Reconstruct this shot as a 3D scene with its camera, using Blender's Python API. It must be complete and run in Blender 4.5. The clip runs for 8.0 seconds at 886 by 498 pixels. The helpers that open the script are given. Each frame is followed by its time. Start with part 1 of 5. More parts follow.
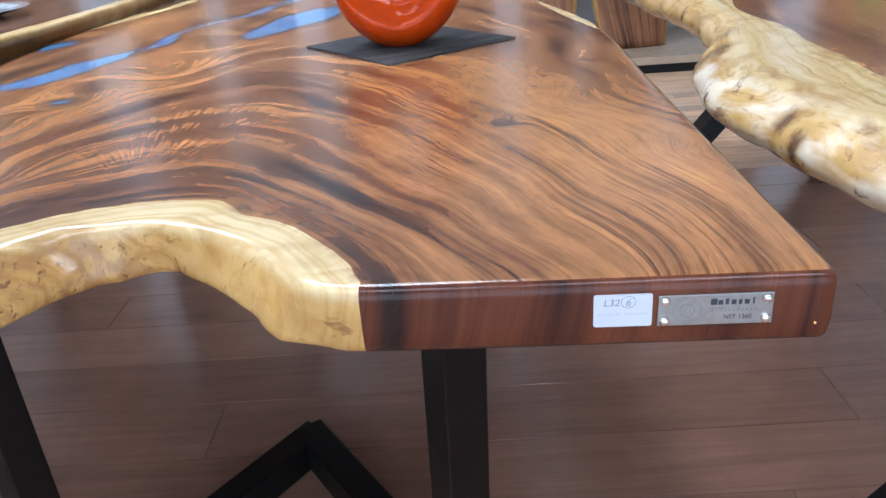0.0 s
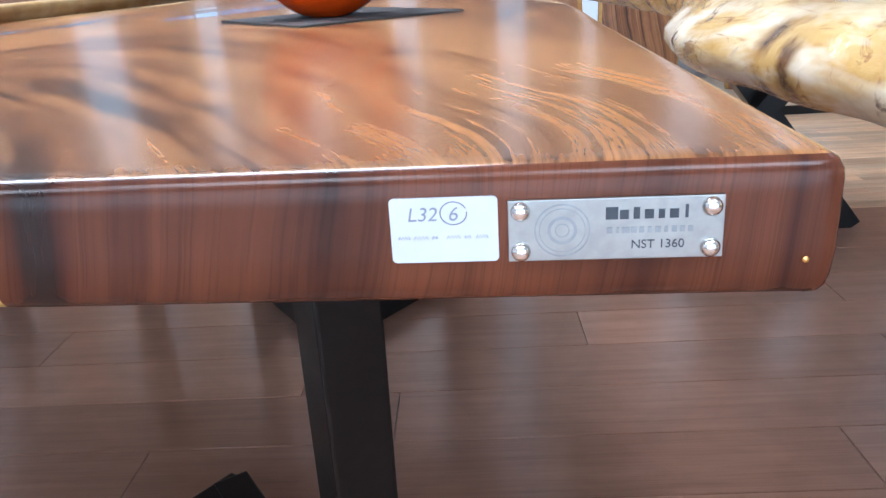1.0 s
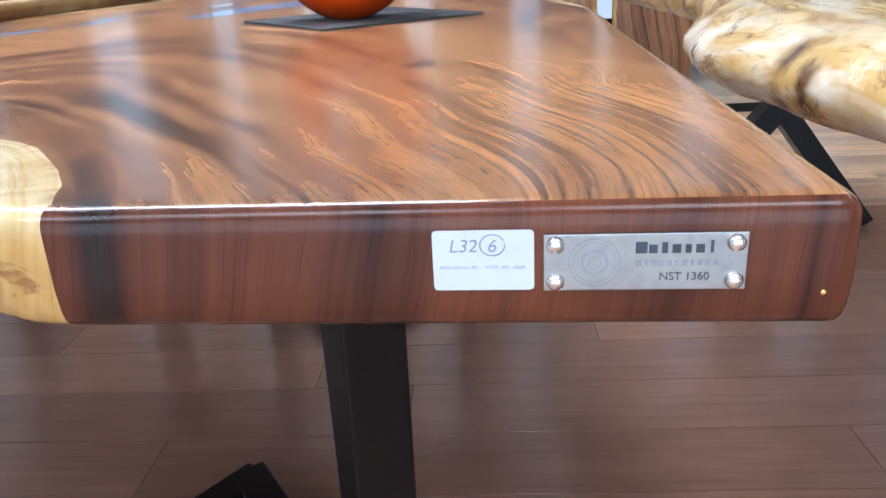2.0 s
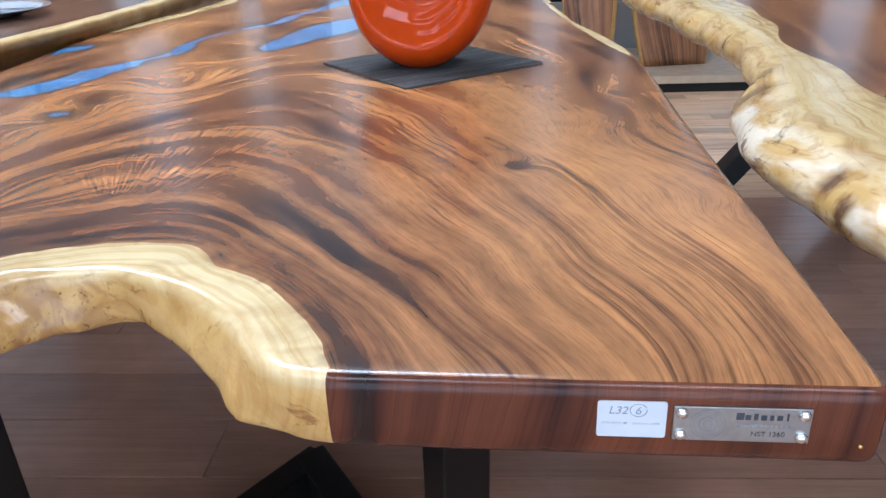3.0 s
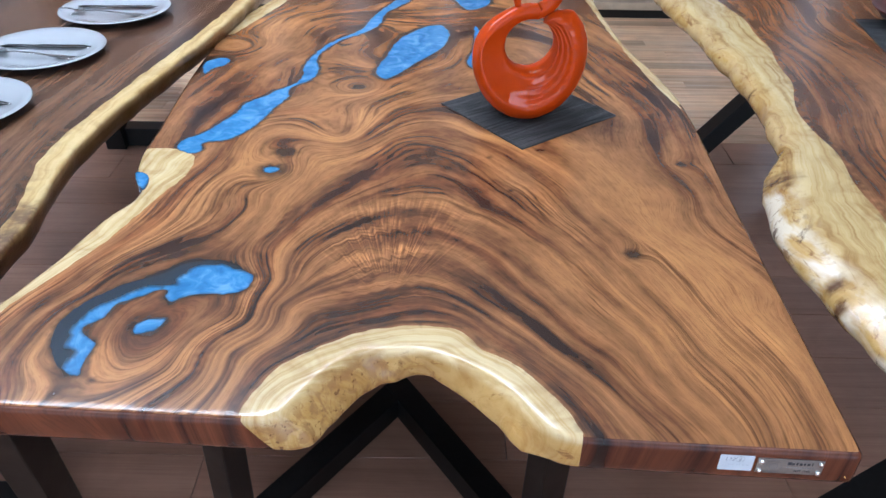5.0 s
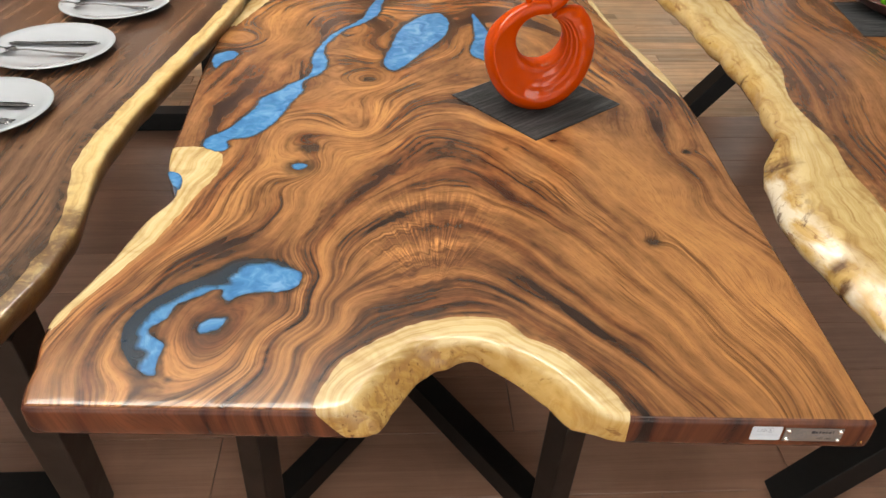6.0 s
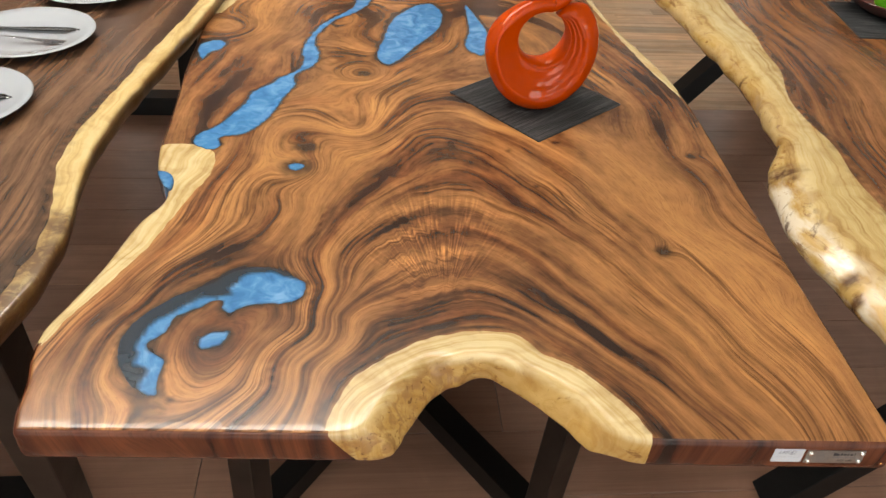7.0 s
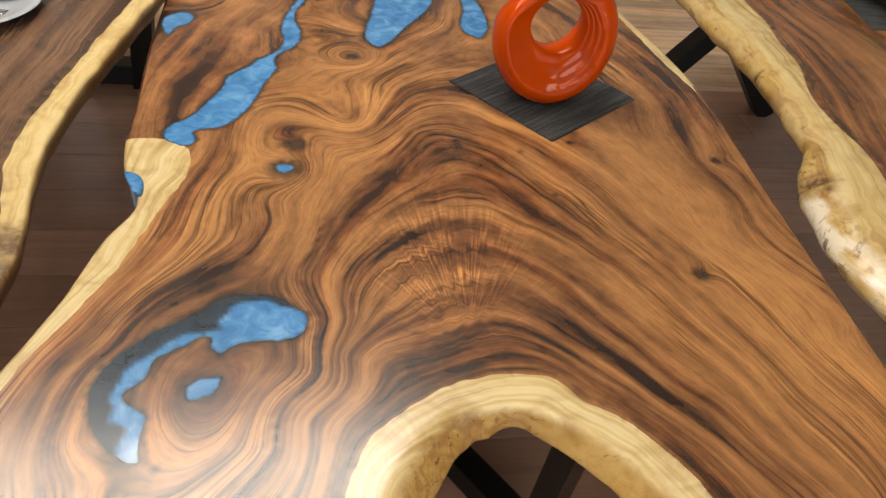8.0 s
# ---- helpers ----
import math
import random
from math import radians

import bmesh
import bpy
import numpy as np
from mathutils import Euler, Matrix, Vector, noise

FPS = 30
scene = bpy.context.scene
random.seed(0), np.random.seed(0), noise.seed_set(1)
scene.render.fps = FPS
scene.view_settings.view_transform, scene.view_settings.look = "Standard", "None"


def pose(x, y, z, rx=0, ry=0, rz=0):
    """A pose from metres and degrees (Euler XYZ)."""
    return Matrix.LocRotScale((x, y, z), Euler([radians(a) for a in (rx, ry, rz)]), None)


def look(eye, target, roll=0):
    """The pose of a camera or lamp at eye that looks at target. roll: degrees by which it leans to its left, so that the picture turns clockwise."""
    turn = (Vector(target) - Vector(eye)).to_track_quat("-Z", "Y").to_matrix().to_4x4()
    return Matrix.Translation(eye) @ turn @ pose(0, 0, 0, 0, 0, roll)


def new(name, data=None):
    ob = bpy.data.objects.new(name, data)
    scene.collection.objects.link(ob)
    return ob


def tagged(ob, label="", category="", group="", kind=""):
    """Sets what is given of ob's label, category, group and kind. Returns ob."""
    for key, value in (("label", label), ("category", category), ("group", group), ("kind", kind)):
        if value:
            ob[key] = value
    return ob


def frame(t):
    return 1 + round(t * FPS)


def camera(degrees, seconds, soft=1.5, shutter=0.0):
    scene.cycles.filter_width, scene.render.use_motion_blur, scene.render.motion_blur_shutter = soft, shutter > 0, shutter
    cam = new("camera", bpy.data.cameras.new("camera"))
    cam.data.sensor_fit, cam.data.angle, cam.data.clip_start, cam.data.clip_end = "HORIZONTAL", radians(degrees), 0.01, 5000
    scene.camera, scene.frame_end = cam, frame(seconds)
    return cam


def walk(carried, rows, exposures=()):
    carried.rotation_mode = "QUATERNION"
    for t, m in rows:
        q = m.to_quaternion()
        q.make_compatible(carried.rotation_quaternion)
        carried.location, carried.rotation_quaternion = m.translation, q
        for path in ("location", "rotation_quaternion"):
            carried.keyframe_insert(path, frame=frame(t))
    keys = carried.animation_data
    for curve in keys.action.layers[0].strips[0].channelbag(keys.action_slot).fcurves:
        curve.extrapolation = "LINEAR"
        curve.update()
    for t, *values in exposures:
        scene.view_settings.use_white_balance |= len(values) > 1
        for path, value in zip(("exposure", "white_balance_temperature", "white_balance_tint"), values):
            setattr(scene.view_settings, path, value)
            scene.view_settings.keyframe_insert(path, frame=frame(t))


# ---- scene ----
cam = camera(59.1, 8.0)
PATH = [
    (0, (0.014, 0.0005, 0.963), (-0.0045, 0.908, 0.5435), -4.1),
    (0.5, (0.068, 0.1025, 0.854), (0.038, 1.0235, 0.4665), -3.5),
    (1, (0.1125, 0.16, 0.817), (0.076, 1.098, 0.4725), -3.3),
    (2.5, (0.084, 0.124, 0.878), (0.029, 1.0475, 0.499), -2.7),
    (3, (0.036, 0.073, 0.973), (-0.019, 0.982, 0.5595), -2.2),
    (3.5, (-0.0185, 0.023, 1.0755), (-0.068, 0.914, 0.625), -1.5),
    (4, (-0.074, -0.036, 1.1835), (-0.114, 0.8355, 0.6955), -0.7),
    (4.5, (-0.1255, -0.0905, 1.271), (-0.149, 0.758, 0.7425), 0.3),
    (6, (-0.2815, -0.16, 1.392), (-0.233, 0.6445, 0.8), 1.4),
    (6.5, (-0.313, -0.156, 1.4025), (-0.244, 0.642, 0.804), 2.5),
    (7, (-0.335, -0.107, 1.3985), (-0.2425, 0.6805, 0.789), 3.9),
    (7.5, (-0.37, -0.016, 1.379), (-0.2495, 0.757, 0.756), 5.7),
    (8, (-0.4065, 0.0435, 1.3695), (-0.2455, 0.7945, 0.729), 7.9),
]
EXPOSURES = [(0.0, 0.15, 5350, 8), (0.6, 0.42, 5400, 8), (1.2, 0.52, 5400, 8), (2.3, 0.32, 5400, 8), (3.0, 0.12, 5300, 8), (3.5, -0.05, 5150, 8), (4.7, -0.2, 4900, 8), (5.8, -0.18, 7300, 8), (7.0, -0.28, 7400, 8), (8.0, -0.45, 7500, 8)]
walk(cam, [(t, look(eye, target, roll)) for t, eye, target, roll in PATH], EXPOSURES)

# ---- light ----
world = bpy.data.worlds.new("room_air")
scene.world = world
world.use_nodes = True
world.node_tree.nodes["Background"].inputs[0].default_value = (0.75, 0.85, 1.0, 1)
world.node_tree.nodes["Background"].inputs[1].default_value = 0.15
LAMP_POWER = 24.0


# ---- materials ----
class Mat:
    """A small node builder round one Principled surface."""

    def __init__(self, name, rough=0.5, metal=0.0, coat=0.0, coat_rough=0.05, spec=0.5):
        self.m = bpy.data.materials.new(name)
        self.m.use_nodes = True
        self.t = self.m.node_tree
        self.b = self.t.nodes["Principled BSDF"]
        self.put("Roughness", rough), self.put("Metallic", metal), self.put("Coat Weight", coat)
        self.put("Coat Roughness", coat_rough), self.put("Specular IOR Level", spec)
        self.pos = self.node("ShaderNodeNewGeometry").outputs["Position"]

    def node(self, kind, **props):
        n = self.t.nodes.new(kind)
        for k, v in props.items():
            if k == "operation":
                n.operation = v
            elif k == "blend":
                n.data_type, n.blend_type = "RGBA", v
            elif k == "attribute":
                n.attribute_name = v
            elif k == "feature":
                n.feature = v
        return n

    def wire(self, value, socket):
        if isinstance(value, bpy.types.NodeSocket):
            self.t.links.new(value, socket)
        elif isinstance(value, tuple) and len(value) == 3 and socket.type == "RGBA":
            socket.default_value = (*value, 1)
        else:
            socket.default_value = value

    def put(self, name, value):
        self.wire(value, self.b.inputs[name])
        return self

    def math(self, op, a, b=0.0, c=0.0):
        n = self.node("ShaderNodeMath", operation=op)
        for s, v in zip(n.inputs, (a, b, c)):
            self.wire(v, s)
        return n.outputs[0]

    def attr(self, name):
        return self.node("ShaderNodeAttribute", attribute=name).outputs["Fac"]

    def vec(self, x, y, z):
        n = self.node("ShaderNodeCombineXYZ")
        for s, v in zip(n.inputs, (x, y, z)):
            self.wire(v, s)
        return n.outputs[0]

    def xyz(self, v):
        n = self.node("ShaderNodeSeparateXYZ")
        self.wire(v, n.inputs[0])
        return n.outputs

    def object_pos(self):
        return self.node("ShaderNodeTexCoord").outputs["Object"]

    def chance(self):
        return self.node("ShaderNodeObjectInfo").outputs["Random"]

    def noise(self, v, scale=1.0, detail=3.0, rough=0.5, warp=0.0):
        n = self.node("ShaderNodeTexNoise")
        self.wire(v, n.inputs["Vector"])
        n.inputs["Scale"].default_value, n.inputs["Detail"].default_value = scale, detail
        n.inputs["Roughness"].default_value, n.inputs["Distortion"].default_value = rough, warp
        return n.outputs["Fac"]

    def ramp(self, fac, *stops):
        n = self.node("ShaderNodeValToRGB")
        self.wire(fac, n.inputs[0])
        e = n.color_ramp.elements
        while len(e) < len(stops):
            e.new(0.5)
        for el, (p, col) in zip(e, stops):
            el.position = p
            el.color = (*col, 1) if isinstance(col, tuple) else (col, col, col, 1)
        return n.outputs[0]

    def mix(self, fac, a, b, blend="MIX"):
        n = self.node("ShaderNodeMix", blend=blend)
        self.wire(fac, n.inputs["Factor"])
        self.wire(a, n.inputs[6])
        self.wire(b, n.inputs[7])
        return n.outputs[2]

    def bump(self, height, strength=0.2, distance=0.002):
        n = self.node("ShaderNodeBump")
        self.wire(height, n.inputs["Height"])
        n.inputs["Strength"].default_value, n.inputs["Distance"].default_value = strength, distance
        self.put("Normal", n.outputs[0])
        return self

    def colour(self, c):
        return self.put("Base Color", c)


def heartwood(name, gloss=0.25, dark=(0.024, 0.0115, 0.0080), mid=(0.150, 0.063, 0.026), light=(0.41, 0.194, 0.070), streaks=24.0, lines=1.0, reach=2.2):
    """Polished walnut-toned hardwood; its figure follows the mesh's own grain coordinate."""
    w = Mat(name, gloss, coat=0.12, coat_rough=0.14)
    x, y, z = w.xyz(w.pos)
    g = w.attr("grain")
    g = w.math("ADD", g, w.math("MULTIPLY", w.noise(w.pos, 5.0, 2), 0.026))
    g = w.math("ADD", g, w.math("MULTIPLY", w.noise(w.pos, 30.0, 2), 0.0035))

    def along(k, s, shift=0.0):
        return w.vec(w.math("MULTIPLY", g, k), w.math("MULTIPLY_ADD", x, s, shift), w.math("MULTIPLY", y, s))

    calm = w.attr("calm")
    lively = w.math("SUBTRACT", 1.0, calm)
    tone = w.attr("tone")
    # broad soft bands, a finer set of ribbons within them, then single growth lines in bundles
    broad = w.noise(along(streaks * 0.75, reach), 1.0, 3, 0.5, 0.3)
    ribbon = w.noise(along(streaks * 1.7, reach * 1.6, 5.0), 1.0, 3, 0.5, 0.2)
    fine = w.noise(along(streaks * 7.5, reach * 2.2, 3.0), 1.0, 3, 0.55)
    pores = w.noise(along(streaks * 26, 55.0, 9.0), 1.0, 2, 0.5)
    cloud = w.noise(w.pos, 11.0, 4, 0.55, 0.6)
    patch = w.noise(w.pos, 3.2, 2)
    level = w.math("MULTIPLY_ADD", w.math("SUBTRACT", broad, 0.5), 0.72, w.math("MULTIPLY", w.math("SUBTRACT", ribbon, 0.5), 0.72))
    level = w.math("MULTIPLY", level, lively)
    level = w.math("ADD", level, w.math("MULTIPLY", w.math("SUBTRACT", cloud, 0.5), 0.22))
    curl = w.noise(along(streaks * 1.6, 26.0, 13.0), 1.0, 3, 0.6, 0.5)
    level = w.math("ADD", level, w.math("MULTIPLY", w.math("SUBTRACT", curl, 0.5), 0.20))
    level = w.math("ADD", level, w.math("MULTIPLY_ADD", tone, 0.20, 0.5))
    half = tuple(0.5 * a + 0.5 * b for a, b in zip(mid, light))
    base = w.ramp(level, (0.29, dark), (0.42, mid), (0.55, half), (0.72, light))
    bundle = w.ramp(w.noise(along(streaks * 0.55, 4.5, 31.0), 1.0, 3, 0.5), (0.47, 0.14), (0.60, 1.0))
    fade = w.math("MULTIPLY", bundle, w.math("MULTIPLY", w.math("MULTIPLY_ADD", calm, -0.6, 1.0), lines))
    base = w.mix(fade, base, w.ramp(fine, (0.36, (0.30, 0.26, 0.26)), (0.46, (0.92, 0.91, 0.91)), (0.66, (1.36, 1.33, 1.26))), "MULTIPLY")
    ring = w.math("ABSOLUTE", w.math("SUBTRACT", w.noise(along(streaks * 1.6, 1.8, 21.0), 1.0, 2, 0.5), 0.5))
    base = w.mix(w.math("MULTIPLY", fade, 0.75), base, w.ramp(ring, (0.0, (0.26, 0.22, 0.21)), (0.030, (1.0, 1.0, 1.0))), "MULTIPLY")
    # rippled feather where the trunk forked: short bright rays that fan out
    fan = w.noise(w.vec(w.math("MULTIPLY", w.attr("fan"), 46.0), w.math("MULTIPLY", g, 30.0), 0.0), 1.0, 2, 0.5, 0.4)
    base = w.mix(w.attr("feather"), base, w.ramp(fan, (0.36, (0.58, 0.50, 0.46)), (0.5, (1.0, 1.0, 1.0)), (0.64, (2.2, 2.1, 1.9))), "MULTIPLY")
    base = w.mix(0.35, base, w.ramp(pores, (0.38, 0.42), (0.48, 1.0)), "MULTIPLY")
    base = w.mix(0.6, base, w.ramp(patch, (0.36, (0.74, 0.68, 0.64)), (0.62, (1.12, 1.07, 1.0))), "MULTIPLY")
    base = w.mix(w.math("MULTIPLY", tone, -0.55), base, w.mix(1.0, base, (1.08, 0.66, 0.52), "MULTIPLY"))
    base = w.mix(w.math("MULTIPLY", w.attr("stain"), 0.92), base, (0.012, 0.009, 0.008))
    w.colour(base)
    w.put("Roughness", w.math("MULTIPLY_ADD", w.noise(w.pos, 60.0, 3), 0.06, gloss - 0.03))
    return w.bump(w.math("ADD", fine, pores), 0.05, 0.0006).m


def sapwood(name, gloss=0.24, tint=(1.0, 1.0, 1.0), burl=0.0, side=(0.88, 0.70, 0.42), eyes=False):
    """Pale cream sapwood with faint growth lines, tan streaks and small bark specks."""
    w = Mat(name, gloss, coat=0.2, coat_rough=0.12)
    x, y, z = w.xyz(w.pos)
    g = w.math("ADD", w.attr("grain"), w.math("MULTIPLY", w.noise(w.pos, 14.0, 3), 0.03))
    lines = w.noise(w.vec(w.math("MULTIPLY", g, 130.0), w.math("MULTIPLY", x, 4.0), w.math("MULTIPLY_ADD", y, 4.0, z)), 1.0, 4, 0.6)
    base = w.ramp(lines, (0.28, (0.33, 0.205, 0.082)), (0.44, (0.49, 0.355, 0.160)), (0.60, (0.57, 0.450, 0.25)))
    blotch = w.noise(w.pos, 18.0, 4, 0.6, 0.6)
    base = w.mix(0.42, base, w.ramp(blotch, (0.36, (0.62, 0.47, 0.30)), (0.50, (1.0, 1.0, 1.0)), (0.7, (1.12, 1.12, 1.12))), "MULTIPLY")
    below_rim = w.attr("bark")
    # side tints the wall golden; a dark tint also paints shade into it
    base = w.mix(below_rim, base, w.mix(1.0, base, side, "MULTIPLY"))
    speck = w.noise(w.pos, 55.0, 4, 0.65, 0.8)
    base = w.mix(w.math("MULTIPLY", w.ramp(speck, (0.60, 0.0), (0.68, 0.8)), below_rim), base, (0.20, 0.09, 0.025))
    if burl:
        lobe = w.ramp(y, (0.86, 1.0), (0.93, 0.15))
        white = w.noise(w.vec(w.math("MULTIPLY", x, 16.0), w.math("MULTIPLY", y, 7.0), w.math("MULTIPLY", z, 16.0)), 1.0, 4, 0.6, 0.7)
        base = w.mix(w.math("MULTIPLY", w.math("MULTIPLY", w.ramp(white, (0.47, 0.0), (0.60, burl)), lobe), below_rim), base, (0.70, 0.65, 0.57))
        vein = w.noise(w.vec(w.math("MULTIPLY", x, 34.0), w.math("MULTIPLY", y, 12.0), w.math("MULTIPLY", z, 34.0)), 1.0, 4, 0.65, 1.4)
        base = w.mix(w.math("MULTIPLY", w.ramp(vein, (0.58, 0.0), (0.68, 0.8)), below_rim), base, (0.22, 0.105, 0.038))
        bark = w.noise(w.pos, 15.0, 5, 0.65, 1.2)
        base = w.mix(w.math("MULTIPLY", w.math("MULTIPLY", w.ramp(bark, (0.60, 0.0), (0.66, 0.8)), lobe), below_rim), base, (0.085, 0.045, 0.036))
    if eyes:
        # burl eyes crowd the wall of the bay towards one end
        zone = w.math("MULTIPLY", w.ramp(w.math("ADD", w.math("MULTIPLY", x, -1.0), w.math("MULTIPLY", w.noise(w.pos, 16.0, 2), 0.08)), (0.225, 0.0), (0.270, 1.0)), w.ramp(w.math("MULTIPLY", x, -1.0), (0.40, 1.0), (0.41, 0.0)))
        zone = w.math("MULTIPLY", w.math("MULTIPLY", zone, below_rim), w.ramp(y, (0.55, 1.0), (0.56, 0.0)))
        tan = w.noise(w.pos, 42.0, 4, 0.6, 1.6)
        base = w.mix(w.math("MULTIPLY", zone, w.ramp(tan, (0.42, 0.75), (0.56, 0.0))), base, (0.27, 0.135, 0.045))
        dot = w.noise(w.pos, 150.0, 3, 0.6, 0.5)
        base = w.mix(w.math("MULTIPLY", zone, w.ramp(dot, (0.60, 0.0), (0.68, 0.85))), base, (0.13, 0.055, 0.016))
    base = w.mix(w.math("MULTIPLY", w.attr("stain"), w.ramp(speck, (0.32, 0.45), (0.52, 1.0))), base, (0.075, 0.030, 0.014))
    w.colour(w.mix(1.0, base, tint, "MULTIPLY"))
    return w.bump(w.math("ADD", blotch, w.math("MULTIPLY", speck, below_rim)), 0.35, 0.0025).m


def resin(name):
    """Cloudy metallic-blue cast resin under a clear polish."""
    w = Mat(name, 0.22, coat=0.5, coat_rough=0.06)
    swirl = w.noise(w.pos, 30.0, 4, 0.55, 1.3)
    cloud = w.noise(w.pos, 9.0, 3, 0.5, 0.8)
    base = w.ramp(swirl, (0.30, (0.022, 0.12, 0.28)), (0.5, (0.045, 0.19, 0.40)), (0.74, (0.14, 0.32, 0.54)))
    base = w.mix(w.ramp(cloud, (0.42, 0.0), (0.62, 0.5)), base, (0.03, 0.16, 0.34))
    edge = w.attr("stain")
    return w.colour(w.mix(w.math("MULTIPLY", edge, 0.94), base, (0.011, 0.016, 0.020))).m


def black_steel():
    w = Mat("black_steel", 0.38, 0.0, spec=0.30)
    n = w.noise(w.pos, 90.0, 4)
    w.colour(w.ramp(n, (0.3, 0.003), (0.7, 0.006)))
    w.put("Roughness", w.math("MULTIPLY_ADD", w.noise(w.pos, 12.0, 3), 0.25, 0.27))
    return w.bump(n, 0.12, 0.0006).m


def plank(name, a, b, c, gloss, low=0.84):
    """Laminate planks that run along x, each piece in a tone of its own."""
    w = Mat(name, gloss)
    p = w.object_pos()
    x, y, z = w.xyz(p)
    r = w.chance()
    shift = w.math("MULTIPLY", r, 37.0)
    grain = w.noise(w.vec(w.math("MULTIPLY_ADD", x, 1.6, shift), w.math("MULTIPLY", y, 34.0), shift), 1.0, 5, 0.6, 0.7)
    fine = w.noise(w.vec(w.math("MULTIPLY_ADD", x, 7.0, shift), w.math("MULTIPLY", y, 260.0), shift), 1.0, 2)
    base = w.ramp(grain, (0.30, a), (0.5, b), (0.72, c))
    base = w.mix(0.3, base, w.ramp(fine, (0.34, 0.72), (0.55, 1.05)), "MULTIPLY")
    base = w.mix(0.5, base, w.ramp(w.noise(w.pos, 7.0, 4, 0.6, 0.8), (0.36, (0.82, 0.80, 0.78)), (0.64, (1.12, 1.10, 1.08))), "MULTIPLY")
    base = w.mix(1.0, base, w.ramp(r, (0.0, (low, low - 0.03, low - 0.06)), (0.5, (1.0, 1.0, 1.0)), (1.0, (1.12, 1.10, 1.06))), "MULTIPLY")
    w.colour(base)
    w.put("Roughness", w.math("MULTIPLY_ADD", w.noise(w.pos, 9.0, 3), 0.12, gloss - 0.06))
    return w.bump(fine, 0.08, 0.0008).m


def plain(name, c, rough=0.5, metal=0.0, grain=60.0, vary=0.12, coat=0.0, bump=0.05):
    w = Mat(name, rough, metal, coat)
    n = w.noise(w.object_pos(), grain, 4)
    w.colour(w.mix(w.ramp(n, (0.3, 0.0), (0.7, 1.0)), tuple(v * (1 - vary) for v in c), tuple(min(1, v * (1 + vary)) for v in c)))
    return w.bump(n, bump, 0.0008).m if bump else w.m


def weave(name, level):
    """Ribbed synthetic weave; ribs along local x, short cross threads."""
    w = Mat(name, 0.5)
    x, y, z = w.xyz(w.object_pos())
    rib = w.noise(w.vec(w.math("MULTIPLY", x, 7.0), w.math("MULTIPLY", y, 170.0), 0.0), 1.0, 3)
    thread = w.noise(w.vec(w.math("MULTIPLY", x, 700.0), w.math("MULTIPLY", y, 90.0), 0.0), 1.0, 1)
    base = w.ramp(rib, (0.36, tuple(level * v for v in (0.30, 0.32, 0.34))), (0.5, tuple(level * v for v in (0.95, 1.0, 1.06))), (0.64, tuple(level * v for v in (2.6, 2.7, 2.8))))
    w.colour(w.mix(0.6, base, w.ramp(thread, (0.4, 0.4), (0.55, 1.2)), "MULTIPLY"))
    return w.bump(w.math("ADD", rib, thread), 0.5, 0.001).m


HEART = heartwood("polished_heartwood")
# redder copy for the sawn edge, darkened so its shade sits in the colour
HEART_SIDE = heartwood("shaded_heartwood_edge", 0.22, (0.022, 0.007, 0.005), (0.066, 0.019, 0.010), (0.150, 0.046, 0.021), 20.0, 0.2)
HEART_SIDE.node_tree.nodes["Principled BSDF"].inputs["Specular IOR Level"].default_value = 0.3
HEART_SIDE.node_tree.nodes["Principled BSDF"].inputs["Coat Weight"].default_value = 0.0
SAP = sapwood("cream_sapwood", eyes=True)
HEART_LEFT = heartwood("brown_heartwood", 0.24, (0.026, 0.015, 0.011), (0.085, 0.044, 0.026), (0.19, 0.105, 0.062), 34.0, 0.9, 0.8)
HEART_RIGHT = heartwood("dark_heartwood", 0.24, (0.026, 0.012, 0.008), (0.140, 0.058, 0.026), (0.35, 0.160, 0.062), 26.0, 1.0, 1.4)
# dark side tint: shade on the wall is put into the sapwood's colour
SAP_LEFT = sapwood("golden_sapwood_shaded_wall", 0.3, (1.0, 0.97, 0.86), side=(0.27, 0.18, 0.10))
SAP_BURL = sapwood("pale_burled_sapwood", 0.26, (0.95, 0.92, 0.84), 0.8, (0.92, 0.80, 0.58))
HEART_WALL = heartwood("rough_heartwood", 0.45, (0.05, 0.02, 0.010), (0.20, 0.085, 0.032), (0.36, 0.17, 0.07), 30.0)
SAP_WALL = sapwood("dry_sapwood", 0.5, (0.9, 0.85, 0.72))
RESIN = resin("blue_resin")
STEEL = black_steel()
PLANK_DARK = plank("brown_laminate", (0.34, 0.189, 0.128), (0.39, 0.220, 0.152), (0.44, 0.256, 0.180), 0.20)
floor_gloss = PLANK_DARK.node_tree.nodes["Principled BSDF"].inputs
floor_gloss["Coat Weight"].default_value, floor_gloss["Coat Roughness"].default_value = 0.8, 0.32
PLANK_LIGHT = plank("oak_laminate", (0.56, 0.34, 0.20), (0.78, 0.54, 0.345), (0.90, 0.72, 0.53), 0.34, 0.62)
JOINT = plain("dark_joint", (0.02, 0.011, 0.008), 0.8)
PAINT = plain("wall_paint", (0.52, 0.54, 0.56), 0.7, grain=8.0, vary=0.04)
CEIL = plain("ceiling_paint", (0.78, 0.78, 0.77), 0.85, grain=6.0, vary=0.03)
GLAZE = plain("orange_glaze", (0.43, 0.043, 0.001), 0.05, grain=30.0, vary=0.06, bump=0.0)
WEAVE = weave("charcoal_weave", 0.030)
WEAVE_BLUE = weave("slate_weave", 0.032)
GLAZE.node_tree.nodes["Principled BSDF"].inputs["Specular IOR Level"].default_value = 0.18
